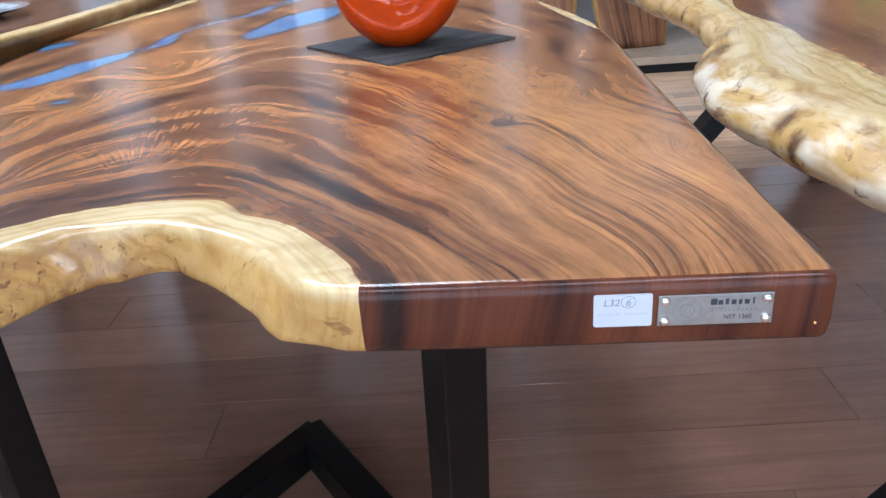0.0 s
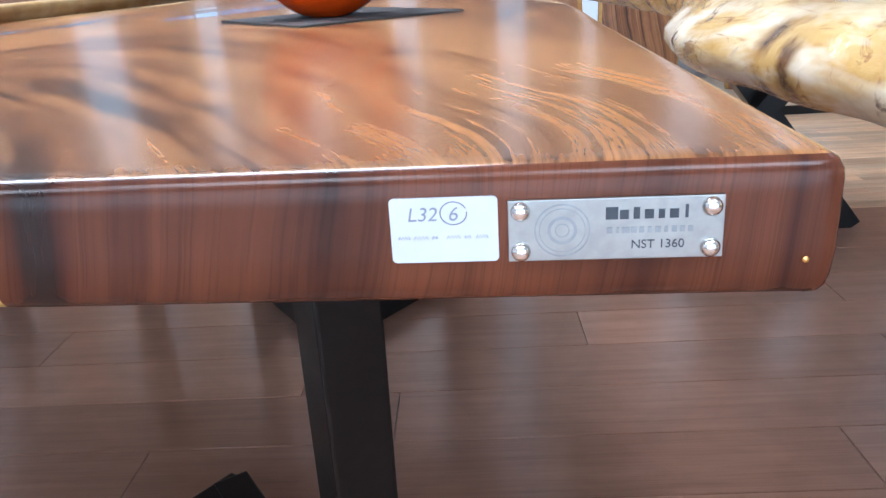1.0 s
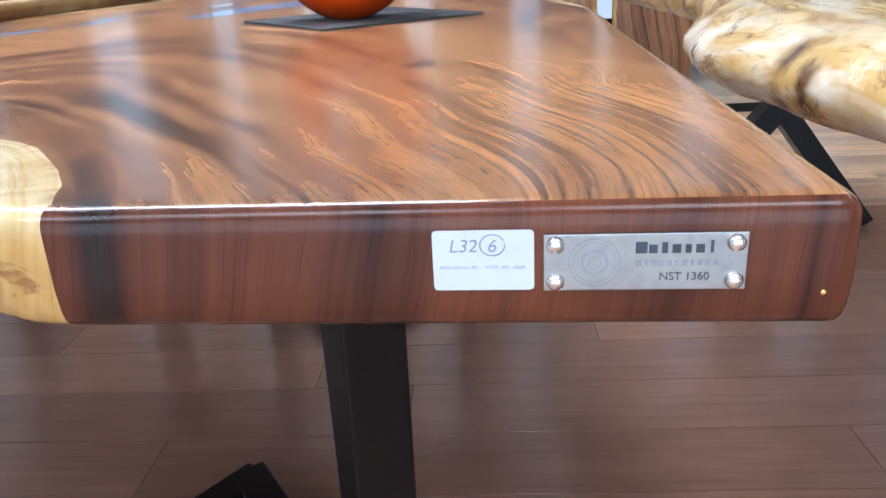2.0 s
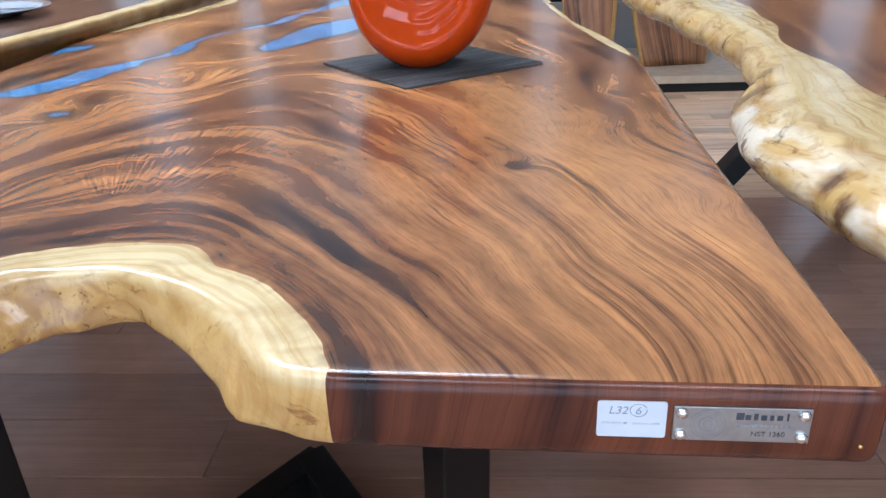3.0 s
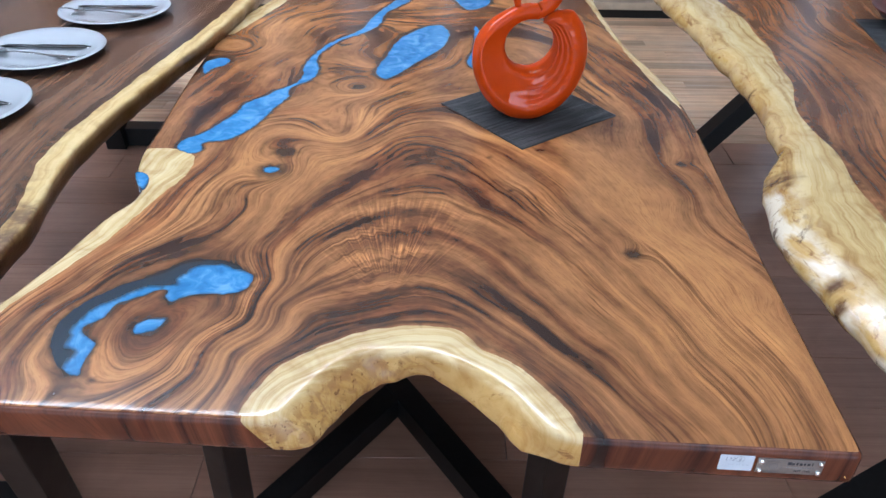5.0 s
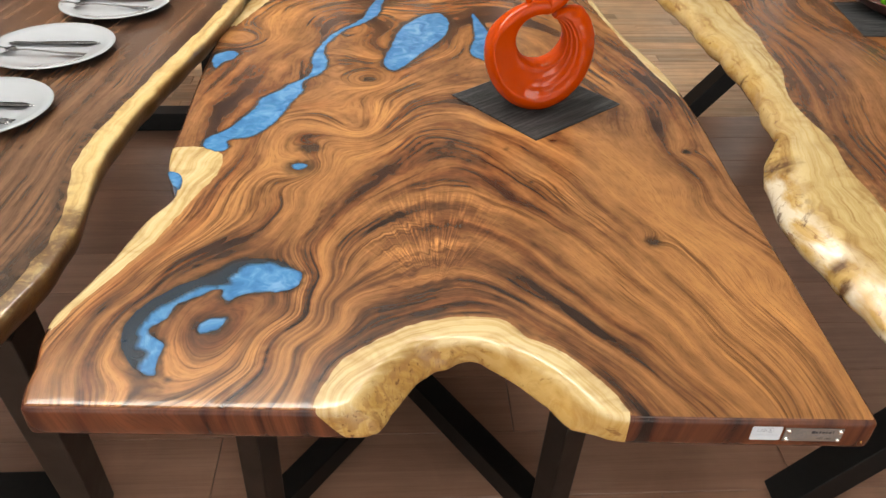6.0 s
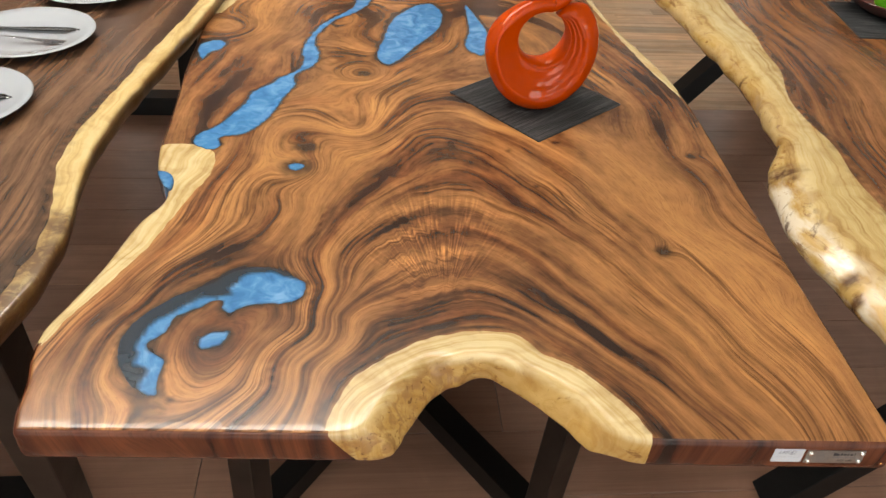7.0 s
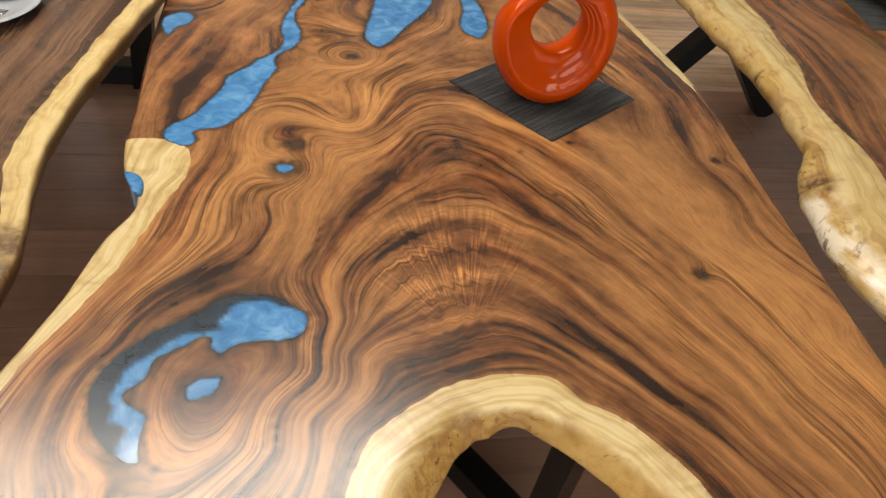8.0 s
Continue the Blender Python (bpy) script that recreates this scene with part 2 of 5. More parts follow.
CHINA = plain("white_china", (0.34, 0.36, 0.39), 0.14, grain=12.0, vary=0.02, coat=0.6, bump=0.0)
CUTLERY = plain("steel_cutlery", (0.62, 0.62, 0.63), 0.2, 1.0, grain=80.0, vary=0.06, bump=0.0)
PLATE_METAL = plain("brushed_plate", (0.36, 0.375, 0.37), 0.34, 1.0, grain=200.0, vary=0.10, bump=0.05)
RIVET = plain("bright_rivet", (0.72, 0.70, 0.67), 0.16, 1.0, grain=200.0, vary=0.05, bump=0.0)
ETCH = plain("etched_ink", (0.05, 0.06, 0.075), 0.5, 0.4, grain=300.0)
ETCH_PALE = plain("etched_ring", (0.28, 0.31, 0.33), 0.5, 0.6, grain=300.0)
PAPER = plain("sticker_paper", (0.52, 0.55, 0.60), 0.4, grain=90.0, vary=0.03)
PEN = plain("pencil_mark", (0.20, 0.22, 0.29), 0.6)
PEN_FAINT = plain("faint_pencil_mark", (0.36, 0.39, 0.45), 0.6)
BRASS = plain("brass_pin", (0.75, 0.45, 0.15), 0.25, 1.0)
BOWL_WOOD = plain("red_brown_bowl", (0.10, 0.022, 0.015), 0.28, grain=30.0, vary=0.3, coat=0.4)
APPLE = plain("green_apple", (0.10, 0.42, 0.02), 0.25, grain=40.0, vary=0.15, coat=0.5)
PLINTH = plain("plinth_paint", (0.45, 0.36, 0.26), 0.5, grain=20.0, vary=0.1)
glass = Mat("clear_glass", 0.02)
glass.put("Transmission Weight", 1.0).put("IOR", 1.45).colour((0.95, 0.97, 0.98))
GLASS = glass.m
lit = Mat("lit_diffuser", 0.5)
lit.put("Emission Color", (0.97, 0.98, 1.0)).put("Emission Strength", LAMP_POWER)
LIT = lit.m
# weaker glow for the added fill panels
dim = Mat("fill_diffuser", 0.5)
dim.put("Emission Color", (0.97, 0.98, 1.0)).put("Emission Strength", LAMP_POWER * 0.42)
LIT_FILL = dim.m
day = Mat("daylight", 1.0)
day.put("Emission Color", (0.80, 0.90, 1.0)).put("Emission Strength", 0.45)
SKY = day.m
street = Mat("street_daylight", 1.0)
street.put("Emission Color", (0.86, 0.94, 1.0)).put("Emission Strength", 2.1)
DAY = street.m


# ---- mesh helpers ----
def part(name, bm, material, parent=None, label=""):
    """One mesh object from a bmesh, under its thing or part."""
    me = bpy.data.meshes.new(name)
    bm.to_mesh(me)
    bm.free()
    for m in material if isinstance(material, (list, tuple)) else (material,):
        me.materials.append(m)
    ob = new(name, me)
    if parent is not None:
        ob.parent = parent
    return tagged(ob, label)


def thing(name, label, category, group="", at=(0, 0, 0)):
    ob = new(name)
    ob.location = at
    return tagged(ob, label, category, group)


def smooth(bm):
    for f in bm.faces:
        f.smooth = True
    return bm


def box(sx, sy, sz, m=Matrix(), bevel=0.0, bm=None):
    bm = bm or bmesh.new()
    got = bmesh.ops.create_cube(bm, size=1.0, matrix=m @ Matrix.Diagonal((sx, sy, sz, 1)))
    if bevel:
        edges = list({e for v in got["verts"] for e in v.link_edges})
        bmesh.ops.bevel(bm, geom=edges, offset=bevel, segments=2, profile=0.6, affect="EDGES")
    return bm


def bar(a, b, w, h, up=(0, 0, 1), bevel=0.003):
    """A rectangular steel tube from a to b, w across and h along up."""
    a, b, up = Vector(a), Vector(b), Vector(up)
    z = (b - a).normalized()
    x = up.cross(z).normalized()
    y = z.cross(x)
    m = Matrix((x, y, z)).transposed().to_4x4()
    m.translation = (a + b) / 2
    return box(w, h, (b - a).length, m, bevel)


def lathe(profile, n=40):
    """A turned shape from (radius, height) pairs."""
    bm = bmesh.new()
    rings = []
    for r, z in profile:
        rings.append([bm.verts.new((r * math.cos(k * math.tau / n), r * math.sin(k * math.tau / n), z)) for k in range(n)] if r > 1e-6 else [bm.verts.new((0, 0, z))])
    for a, b in zip(rings, rings[1:]):
        for k in range(n):
            q = [a[k % len(a)], a[(k + 1) % len(a)], b[(k + 1) % len(b)], b[k % len(b)]]
            q = list(dict.fromkeys(q))
            if len(q) > 2:
                bm.faces.new(q)
    bmesh.ops.recalc_face_normals(bm, faces=bm.faces)
    return smooth(bm)


def spline(points, step, closed=False):
    """A smooth line through a few control points, sampled about every step metres."""
    p = np.array(points, float)
    n = len(p)
    at = lambda i: p[i % n] if closed else p[min(max(i, 0), n - 1)]

    def slope(i):
        a, b, c = at(i - 1), at(i), at(i + 1)
        d0, d1 = max(np.linalg.norm(b - a), 1e-9), max(np.linalg.norm(c - b), 1e-9)
        if not closed and i == 0:
            return (c - b) / d1
        if not closed and i == n - 1:
            return (b - a) / d0
        return ((b - a) / d0 * d1 + (c - b) / d1 * d0) / (d0 + d1)

    out = []
    for i in range(n if closed else n - 1):
        b, c = at(i), at(i + 1)
        h = np.linalg.norm(c - b)
        mb, mc = slope(i) * h, slope((i + 1) % n) * h
        m = max(1, int(round(h / step)))
        for k in range(m):
            t = k / m
            out.append((2 * t ** 3 - 3 * t * t + 1) * b + (t ** 3 - 2 * t * t + t) * mb + (3 * t * t - 2 * t ** 3) * c + (t ** 3 - t * t) * mc)
    if not closed:
        out.append(p[-1])
    return np.array(out)


def inside(pts, poly):
    """Which points lie in the polygon."""
    x, y = pts[:, 0], pts[:, 1]
    hit = np.zeros(len(pts), bool)
    a = poly
    b = np.roll(poly, -1, 0)
    for (x0, y0), (x1, y1) in zip(a, b):
        if y0 != y1:
            hit ^= ((y0 > y) != (y1 > y)) & (x < (x1 - x0) * (y - y0) / (y1 - y0) + x0)
    return hit


def far_from(pts, line):
    """Distance from each point to the nearest point of a sampled line."""
    d = np.full(len(pts), 9.0)
    for k in range(0, len(line), 60):
        d = np.minimum(d, np.sqrt(((pts[:, None, :] - line[None, k:k + 60, :]) ** 2).sum(2)).min(1))
    return d


def wobble(p, size, amount, seed):
    return amount * np.array([noise.noise(Vector((q[0] / size, q[1] / size, seed))) for q in p])


def outward(loop):
    """Outward unit normals of a closed counter-clockwise loop."""
    d = sum(np.roll(loop, -k, 0) - np.roll(loop, k, 0) for k in (1, 2, 3))
    n = np.stack((d[:, 1], -d[:, 0]), 1)
    return n / np.maximum(np.linalg.norm(n, axis=1, keepdims=True), 1e-9)


class Grain:
    """A smooth field whose level lines are the run of the grain, set by a few guide lines."""

    def __init__(self, guides):
        self.p = np.array([q for line, _ in guides for q in line], float)
        v = np.array([h for line, h in guides for _ in line], float)
        n = len(self.p)
        k = self.kernel(self.p) + 2e-4 * np.eye(n)
        one = np.hstack((np.ones((n, 1)), self.p))
        a = np.block([[k, one], [one.T, np.zeros((3, 3))]])
        self.w = np.linalg.solve(a, np.concatenate((v, np.zeros(3))))

    def kernel(self, q):
        r2 = ((q[:, None, :] - self.p[None, :, :]) ** 2).sum(2)
        return 0.5 * r2 * np.log(r2 + 1e-12)

    def __call__(self, q):
        q = np.asarray(q, float)
        out = np.empty(len(q))
        for k in range(0, len(q), 8000):
            s = q[k:k + 8000]
            out[k:k + 8000] = self.kernel(s) @ self.w[:-3] + self.w[-3] + s @ self.w[-2:]
        return out


def slab(name, loop, rings, top, grain, material_at, materials, parent, label, holes=(), seams=(), cell=0.010, stain=None, tone=None, bulge=None, under=None):
    """A live-edge slab: a counter-clockwise top outline, a rounded wall of rings (inset, depth), a dense polished top and a flat
    underside. holes: outlines left open for inlays; seams: lines that the top's mesh follows; material_at: an index for points."""
    from mathutils.geometry import delaunay_2d_cdt
    normal = outward(loop)
    loops = []
    for inset, depth in rings:
        off = -inset * np.ones(len(loop))
        if bulge is not None:
            off = off + bulge(loop, depth)
        drift = under(loop, depth) if under is not None else 0.0
        loops.append((loop + normal * off[:, None] + drift, depth))
    rim = loops[0][0]
    lo, hi = rim.min(0), rim.max(0)
    gx, gy = np.meshgrid(np.arange(lo[0], hi[0], cell), np.arange(lo[1], hi[1], cell * 0.87))
    gx = gx + (np.arange(gx.shape[0]) % 2)[:, None] * cell / 2
    grid = np.stack((gx.ravel(), gy.ravel()), 1)
    keep = inside(grid, rim) & (far_from(grid, rim) > cell * 0.6)
    for line in (*holes, *seams):
        keep &= far_from(grid, line) > cell * 0.45
    grid = grid[keep]
    pts, edges = [], []
    for line, closed in [(rim, True), *((h, True) for h in holes), *((s, False) for s in seams)]:
        n0, n = len(pts), len(line)
        pts += [tuple(q) for q in line]
        edges += [(n0 + k, n0 + (k + 1) % n) for k in range(n if closed else n - 1)]
    pts += [tuple(q) for q in grid]
    v2, _, f2, _, _, _ = delaunay_2d_cdt([Vector(q) for q in pts], edges, [], 0, 1e-6)
    v2 = np.array([tuple(q) for q in v2])
    mid = np.array([v2[list(f)].mean(0) for f in f2])
    ok = inside(mid, rim)
    for h in holes:
        ok &= ~inside(mid, h)
    index = material_at(mid)
    verts = [(x, y, top) for x, y in v2]
    faces = [f for f, k in zip(f2, ok) if k]
    slots = [int(s) for s, k in zip(index, ok) if k]
    flat = len(verts)
    n = len(loop)
    for ring, depth in loops:
        verts += [(x, y, top - depth) for x, y in ring]
    for r in range(len(loops) - 1):
        a, b = flat + r * n, flat + (r + 1) * n
        wall = material_at(loop - normal * 0.012)
        for k in range(n):
            j = (k + 1) % n
            faces.append((a + k, b + k, b + j, a + j))
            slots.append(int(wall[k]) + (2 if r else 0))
    last = flat + (len(loops) - 1) * n
    foot = loops[-1][0]
    v3, _, f3, _, _, _ = delaunay_2d_cdt([Vector(q) for q in foot], [(k, (k + 1) % n) for k in range(n)], [], 0, 1e-7)
    v3 = np.array([tuple(q) for q in v3])
    floor_of = inside(np.array([v3[list(f)].mean(0) for f in f3]), foot)
    base = len(verts)
    verts += [(x, y, top - loops[-1][1]) for x, y in v3]
    for f, k in zip(f3, floor_of):
        if k:
            faces.append(tuple(base + i for i in reversed(f)))
            slots.append(2)
    me = bpy.data.meshes.new(name)
    me.from_pydata(verts, [], faces)
    for m in materials:
        me.materials.append(m)
    me.polygons.foreach_set("material_index", np.array(slots, np.int32))
    me.polygons.foreach_set("use_smooth", np.ones(len(faces), bool))
    co = np.array(verts)
    g = grain(co[:, :2]) + 0.35 * (top - co[:, 2])
    me.attributes.new("grain", "FLOAT", "POINT").data.foreach_set("value", g.astype(np.float32))
    st = stain(co[:, :2]) if stain else np.zeros(len(co))
    me.attributes.new("stain", "FLOAT", "POINT").data.foreach_set("value", st.astype(np.float32))
    tn = tone(co[:, :2]) if tone else np.zeros((2, len(co)))
    dx, dy = co[:, 0] + 0.245, co[:, 1] - 0.60
    fan = (("fan", np.arctan2(dx, dy)), ("feather", np.exp(-(dx / 0.075) ** 2 - ((co[:, 1] - 0.735) / 0.10) ** 2) * np.clip(wobble(co, 0.03, 1.6, 2.0) + 0.7, 0, 1))) if tone else ()
    for key, val in (("tone", tn[0]), ("calm", tn[1]), *fan):
        me.attributes.new(key, "FLOAT", "POINT").data.foreach_set("value", val.astype(np.float32))
    # depth below the top: masks bark specks and the wall's tint, painted shade included
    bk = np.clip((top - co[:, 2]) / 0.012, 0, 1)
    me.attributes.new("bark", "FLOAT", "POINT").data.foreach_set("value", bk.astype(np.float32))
    bm = bmesh.new()
    bm.from_mesh(me)
    bmesh.ops.remove_doubles(bm, verts=bm.verts, dist=1e-5)
    bm.to_mesh(me)
    bm.free()
    me.update()
    ob = new(name, me)
    ob.parent = parent
    return tagged(ob, label)


def inlay(name, loop, top, parent, label, depth=0.015, border=0.006, bright=None):
    """A cast pool of resin that fills an opening of the slab; its rim is darker where it is thin."""
    from mathutils.geometry import delaunay_2d_cdt
    lo, hi = loop.min(0), loop.max(0)
    gx, gy = np.meshgrid(np.arange(lo[0], hi[0], 0.004), np.arange(lo[1], hi[1], 0.004))
    grid = np.stack((gx.ravel(), gy.ravel()), 1)
    grid = grid[inside(grid, loop) & (far_from(grid, loop) > 0.002)]
    n = len(loop)
    v2, _, f2, _, _, _ = delaunay_2d_cdt([Vector(q) for q in (*loop, *grid)], [(k, (k + 1) % n) for k in range(n)], [], 1, 1e-6)
    v2 = np.array([tuple(q) for q in v2])
    verts = [(x, y, top) for x, y in v2] + [(x, y, top - depth) for x, y in loop]
    base = len(v2)
    faces = [tuple(f) for f in f2] + [(k, base + k, base + (k + 1) % n, (k + 1) % n) for k in range(n)]
    me = bpy.data.meshes.new(name)
    me.from_pydata(verts, [], faces)
    me.materials.append(RESIN)
    co = np.array(verts)[:, :2]
    d = far_from(co, loop) + wobble(co, 0.012, 0.003, 4.0)
    edge = np.clip(1 - d / border, 0, 1)
    if bright is not None:
        # deep clear resin over dark wood, outside the cloudy blue pour
        out = far_from(co, bright) * np.where(inside(co, bright), -1, 1) + wobble(co, 0.016, 0.004, 14.0)
        edge = np.maximum(edge * 0.6, np.clip(out / 0.006 + 0.35, 0, 1))
    me.attributes.new("stain", "FLOAT", "POINT").data.foreach_set("value", edge.astype(np.float32))
    ob = new(name, me)
    ob.parent = parent
    return tagged(ob, label)


# ---- room ----
FLOOR_SPLIT = 2.60
ROOM = (-3.2, 3.4, -2.6, 5.0)
HIGH = 2.9
SHOPFRONT = (-2.9, 3.1, 0.06, 2.6)
WINDOW = (-2.9, 3.1, 0.35, 2.78)


def room():
    x0, x1, y0, y1 = ROOM
    cx, cy, w, d = (x0 + x1) / 2, (y0 + y1) / 2, x1 - x0, y1 - y0
    tagged(part("floor", box(w, d, 0.1, pose(cx, cy, -0.062)), JOINT), "brown laminate plank floor of the showroom", "floor", kind="structure")
    tagged(part("ceiling", box(w, d, 0.1, pose(cx, cy, HIGH + 0.05)), CEIL), "plain white showroom ceiling", "ceiling", kind="structure")
    a0, a1, b0, b1 = WINDOW
    north = bmesh.new()
    for u0, u1, v0, v1 in ((x0 - 0.2, a0, 0, HIGH), (a1, x1 + 0.2, 0, HIGH), (a0, a1, 0, b0), (a0, a1, b1, HIGH)):
        box(u1 - u0, 0.2, v1 - v0, pose((u0 + u1) / 2, y1 + 0.1, (v0 + v1) / 2), 0, north)
    tagged(part("wall_north", north, PAINT), "pale grey painted showroom wall with a window", "wall", kind="structure")
    win = tagged(new("window_1"), "wide daylight window in the back wall", "window", kind="structure")
    for u0, u1, v0, v1 in ((a0, a1, b0, b0 + 0.05), (a0, a1, b1 - 0.05, b1), (a0, a0 + 0.05, b0 + 0.05, b1 - 0.05), (a1 - 0.05, a1, b0 + 0.05, b1 - 0.05), *((a0 + (a1 - a0) * k / 5 - 0.025, a0 + (a1 - a0) * k / 5 + 0.025, b0 + 0.05, b1 - 0.05) for k in (1, 2, 3, 4))):
        part("window_frame", box(u1 - u0, 0.06, v1 - v0, pose((u0 + u1) / 2, y1 + 0.08, (v0 + v1) / 2), 0.004), STEEL, win)
    tagged(part("backdrop", box(11.0, 0.02, 4.6, pose((a0 + a1) / 2, y1 + 1.0, 1.9)), SKY), "bright overcast daylight outside", "backdrop", kind="structure")
    s0, s1, t0, t1 = SHOPFRONT
    south = bmesh.new()
    for u0, u1, v0, v1 in ((x0 - 0.2, s0, 0, HIGH), (s1, x1 + 0.2, 0, HIGH), (s0, s1, 0, t0), (s0, s1, t1, HIGH)):
        box(u1 - u0, 0.2, v1 - v0, pose((u0 + u1) / 2, y0 - 0.1, (v0 + v1) / 2), 0, south)
    tagged(part("wall_south", south, PAINT), "pale grey painted wall round a glazed shopfront", "wall", kind="structure")
    front = tagged(new("window_2"), "wide glazed shopfront letting in daylight", "window", kind="structure")
    for k in range(5):
        u = s0 + (s1 - s0) * k / 4
        part("window_frame", box(0.06, 0.06, t1 - t0, pose(u, y0 - 0.08, (t0 + t1) / 2), 0.004), STEEL, front)
    tagged(part("backdrop", box(9.0, 0.02, 4.0, pose(cx, y0 - 1.0, 1.6)), DAY), "bright daylight outside the shopfront", "backdrop", kind="structure")
    for n, sx, sy, px, py in (("wall_east", 0.2, d, x1 + 0.1, cy), ("wall_west", 0.2, d, x0 - 0.1, cy)):
        tagged(part(n, box(sx, sy, HIGH, pose(px, py, HIGH / 2)), PAINT), "plain pale grey painted showroom wall", "wall", kind="structure")


room()


def ceiling_light(x, y, wide=False, glow=None):
    t = thing("ceiling_light", "white framed rectangular ceiling light panel, lit, placed out of view", "ceiling light", "ceiling lights", (x, y, HIGH))
    f = bmesh.new()
    for sx, sy, px, py in ((0.66, 0.03, 0, 0.615), (0.66, 0.03, 0, -0.615), (0.03, 1.2, 0.315, 0), (0.03, 1.2, -0.315, 0)):
        box(sx, sy, 0.03, pose(px, py, -0.015), 0.003, f)
    part("frame", f, CEIL, t)
    part("diffuser", box(0.6, 1.2, 0.008, pose(0, 0, -0.012)), glow or LIT, t, "glowing white diffuser")
    t.rotation_euler.z = radians(90) if wide else 0
    return t


# the three at negative y are unseen fill lamps, added to brighten the room
for lx, ly, wide in ((-0.55, 1.75, True), (-1.85, 1.75, True), (-2.1, -0.9, True), (-0.7, -0.7, True), (0.8, -0.7, True)):
    ceiling_light(lx, ly, wide, LIT if ly > 0 else LIT_FILL)

# ---- main table ----
TOP = 0.76
EDGE_L = [(-0.684,0.426), (-0.693,0.454), (-0.699,0.487), (-0.707,0.531), (-0.707,0.568), (-0.692,0.615), (-0.673,0.673), (-0.647,0.781), (-0.624,0.841), (-0.626,0.864), (-0.648,0.913), (-0.661,0.981), (-0.663,1.052), (-0.666,1.115), (-0.674,1.321), (-0.653,1.678), (-0.612,1.81), (-0.591,1.907)]
EDGE_R = [(0.216,0.38), (0.226,0.632), (0.234,0.868), (0.246,1.133), (0.245,1.244), (0.228,1.361), (0.202,1.495), (0.193,1.591), (0.183,1.742), (0.183,1.946)]
NOTCH = [(-0.352,0.406), (-0.341,0.417), (-0.326,0.443), (-0.306,0.477), (-0.286,0.499), (-0.27,0.512), (-0.246,0.513), (-0.213,0.516), (-0.186,0.508), (-0.148,0.489), (-0.115,0.459), (-0.089,0.424), (-0.074,0.395)]
NOTCH_LOW = [(-0.327,0.408), (-0.312,0.413), (-0.303,0.426), (-0.3,0.433), (-0.286,0.454), (-0.268,0.48), (-0.255,0.498), (-0.248,0.505), (-0.232,0.508), (-0.219,0.517), (-0.207,0.521), (-0.199,0.52), (-0.182,0.506), (-0.162,0.489), (-0.146,0.472), (-0.133,0.456), (-0.123,0.444), (-0.111,0.424), (-0.099,0.409), (-0.09,0.399)]
SAP_N = [(-0.383,0.408), (-0.378,0.436), (-0.367,0.466), (-0.345,0.496), (-0.313,0.522), (-0.279,0.543), (-0.243,0.554), (-0.202,0.559), (-0.154,0.545), (-0.137,0.521), (-0.106,0.5), (-0.074,0.462), (-0.051,0.423), (-0.038,0.389)]
SAP_L = [(-0.704,0.531), (-0.686,0.585), (-0.658,0.645), (-0.63,0.708), (-0.608,0.781), (-0.589,0.848), (-0.57,0.913), (-0.572,0.952), (-0.59,0.981), (-0.624,0.99), (-0.663,0.988)]
SAP_R = [(0.247,1.146), (0.227,1.23), (0.201,1.391), (0.184,1.532), (0.163,1.788), (0.151,1.944)]
SAP_FL = [(-0.648,1.539), (-0.614,1.649), (-0.578,1.776), (-0.548,1.909)]
RES_NEAR = [(-0.416,0.647), (-0.417,0.631), (-0.424,0.618), (-0.438,0.612), (-0.454,0.612), (-0.468,0.611), (-0.481,0.609), (-0.492,0.604), (-0.5,0.596), (-0.508,0.6), (-0.512,0.607), (-0.511,0.616), (-0.519,0.618), (-0.527,0.616), (-0.536,0.608), (-0.546,0.601), (-0.558,0.594), (-0.566,0.583), (-0.567,0.571), (-0.574,0.558), (-0.582,0.552), (-0.586,0.545), (-0.583,0.537), (-0.574,0.529), (-0.562,0.518), (-0.562,0.503), (-0.563,0.487), (-0.561,0.468), (-0.569,0.469), (-0.58,0.476), (-0.591,0.486), (-0.603,0.504), (-0.612,0.523), (-0.616,0.541), (-0.615,0.557), (-0.608,0.579), (-0.599,0.595), (-0.586,0.61), (-0.57,0.625), (-0.547,0.64), (-0.527,0.653), (-0.512,0.669), (-0.496,0.677), (-0.479,0.68), (-0.455,0.677), (-0.437,0.667), (-0.424,0.656)]
RES_NEAR_BLUE = [(-0.569,0.47), (-0.579,0.477), (-0.582,0.484), (-0.576,0.495), (-0.575,0.504), (-0.583,0.511), (-0.59,0.513), (-0.59,0.526), (-0.595,0.541), (-0.592,0.558), (-0.586,0.578), (-0.571,0.592), (-0.555,0.608), (-0.541,0.62), (-0.522,0.624), (-0.51,0.625), (-0.502,0.628), (-0.505,0.639), (-0.501,0.65), (-0.488,0.662), (-0.472,0.669), (-0.454,0.667), (-0.436,0.659), (-0.424,0.654)]
RES_EYE = [(-0.53,0.547), (-0.527,0.555), (-0.518,0.562), (-0.505,0.564), (-0.497,0.563), (-0.5,0.556), (-0.502,0.547), (-0.505,0.541), (-0.516,0.538), (-0.524,0.536)]
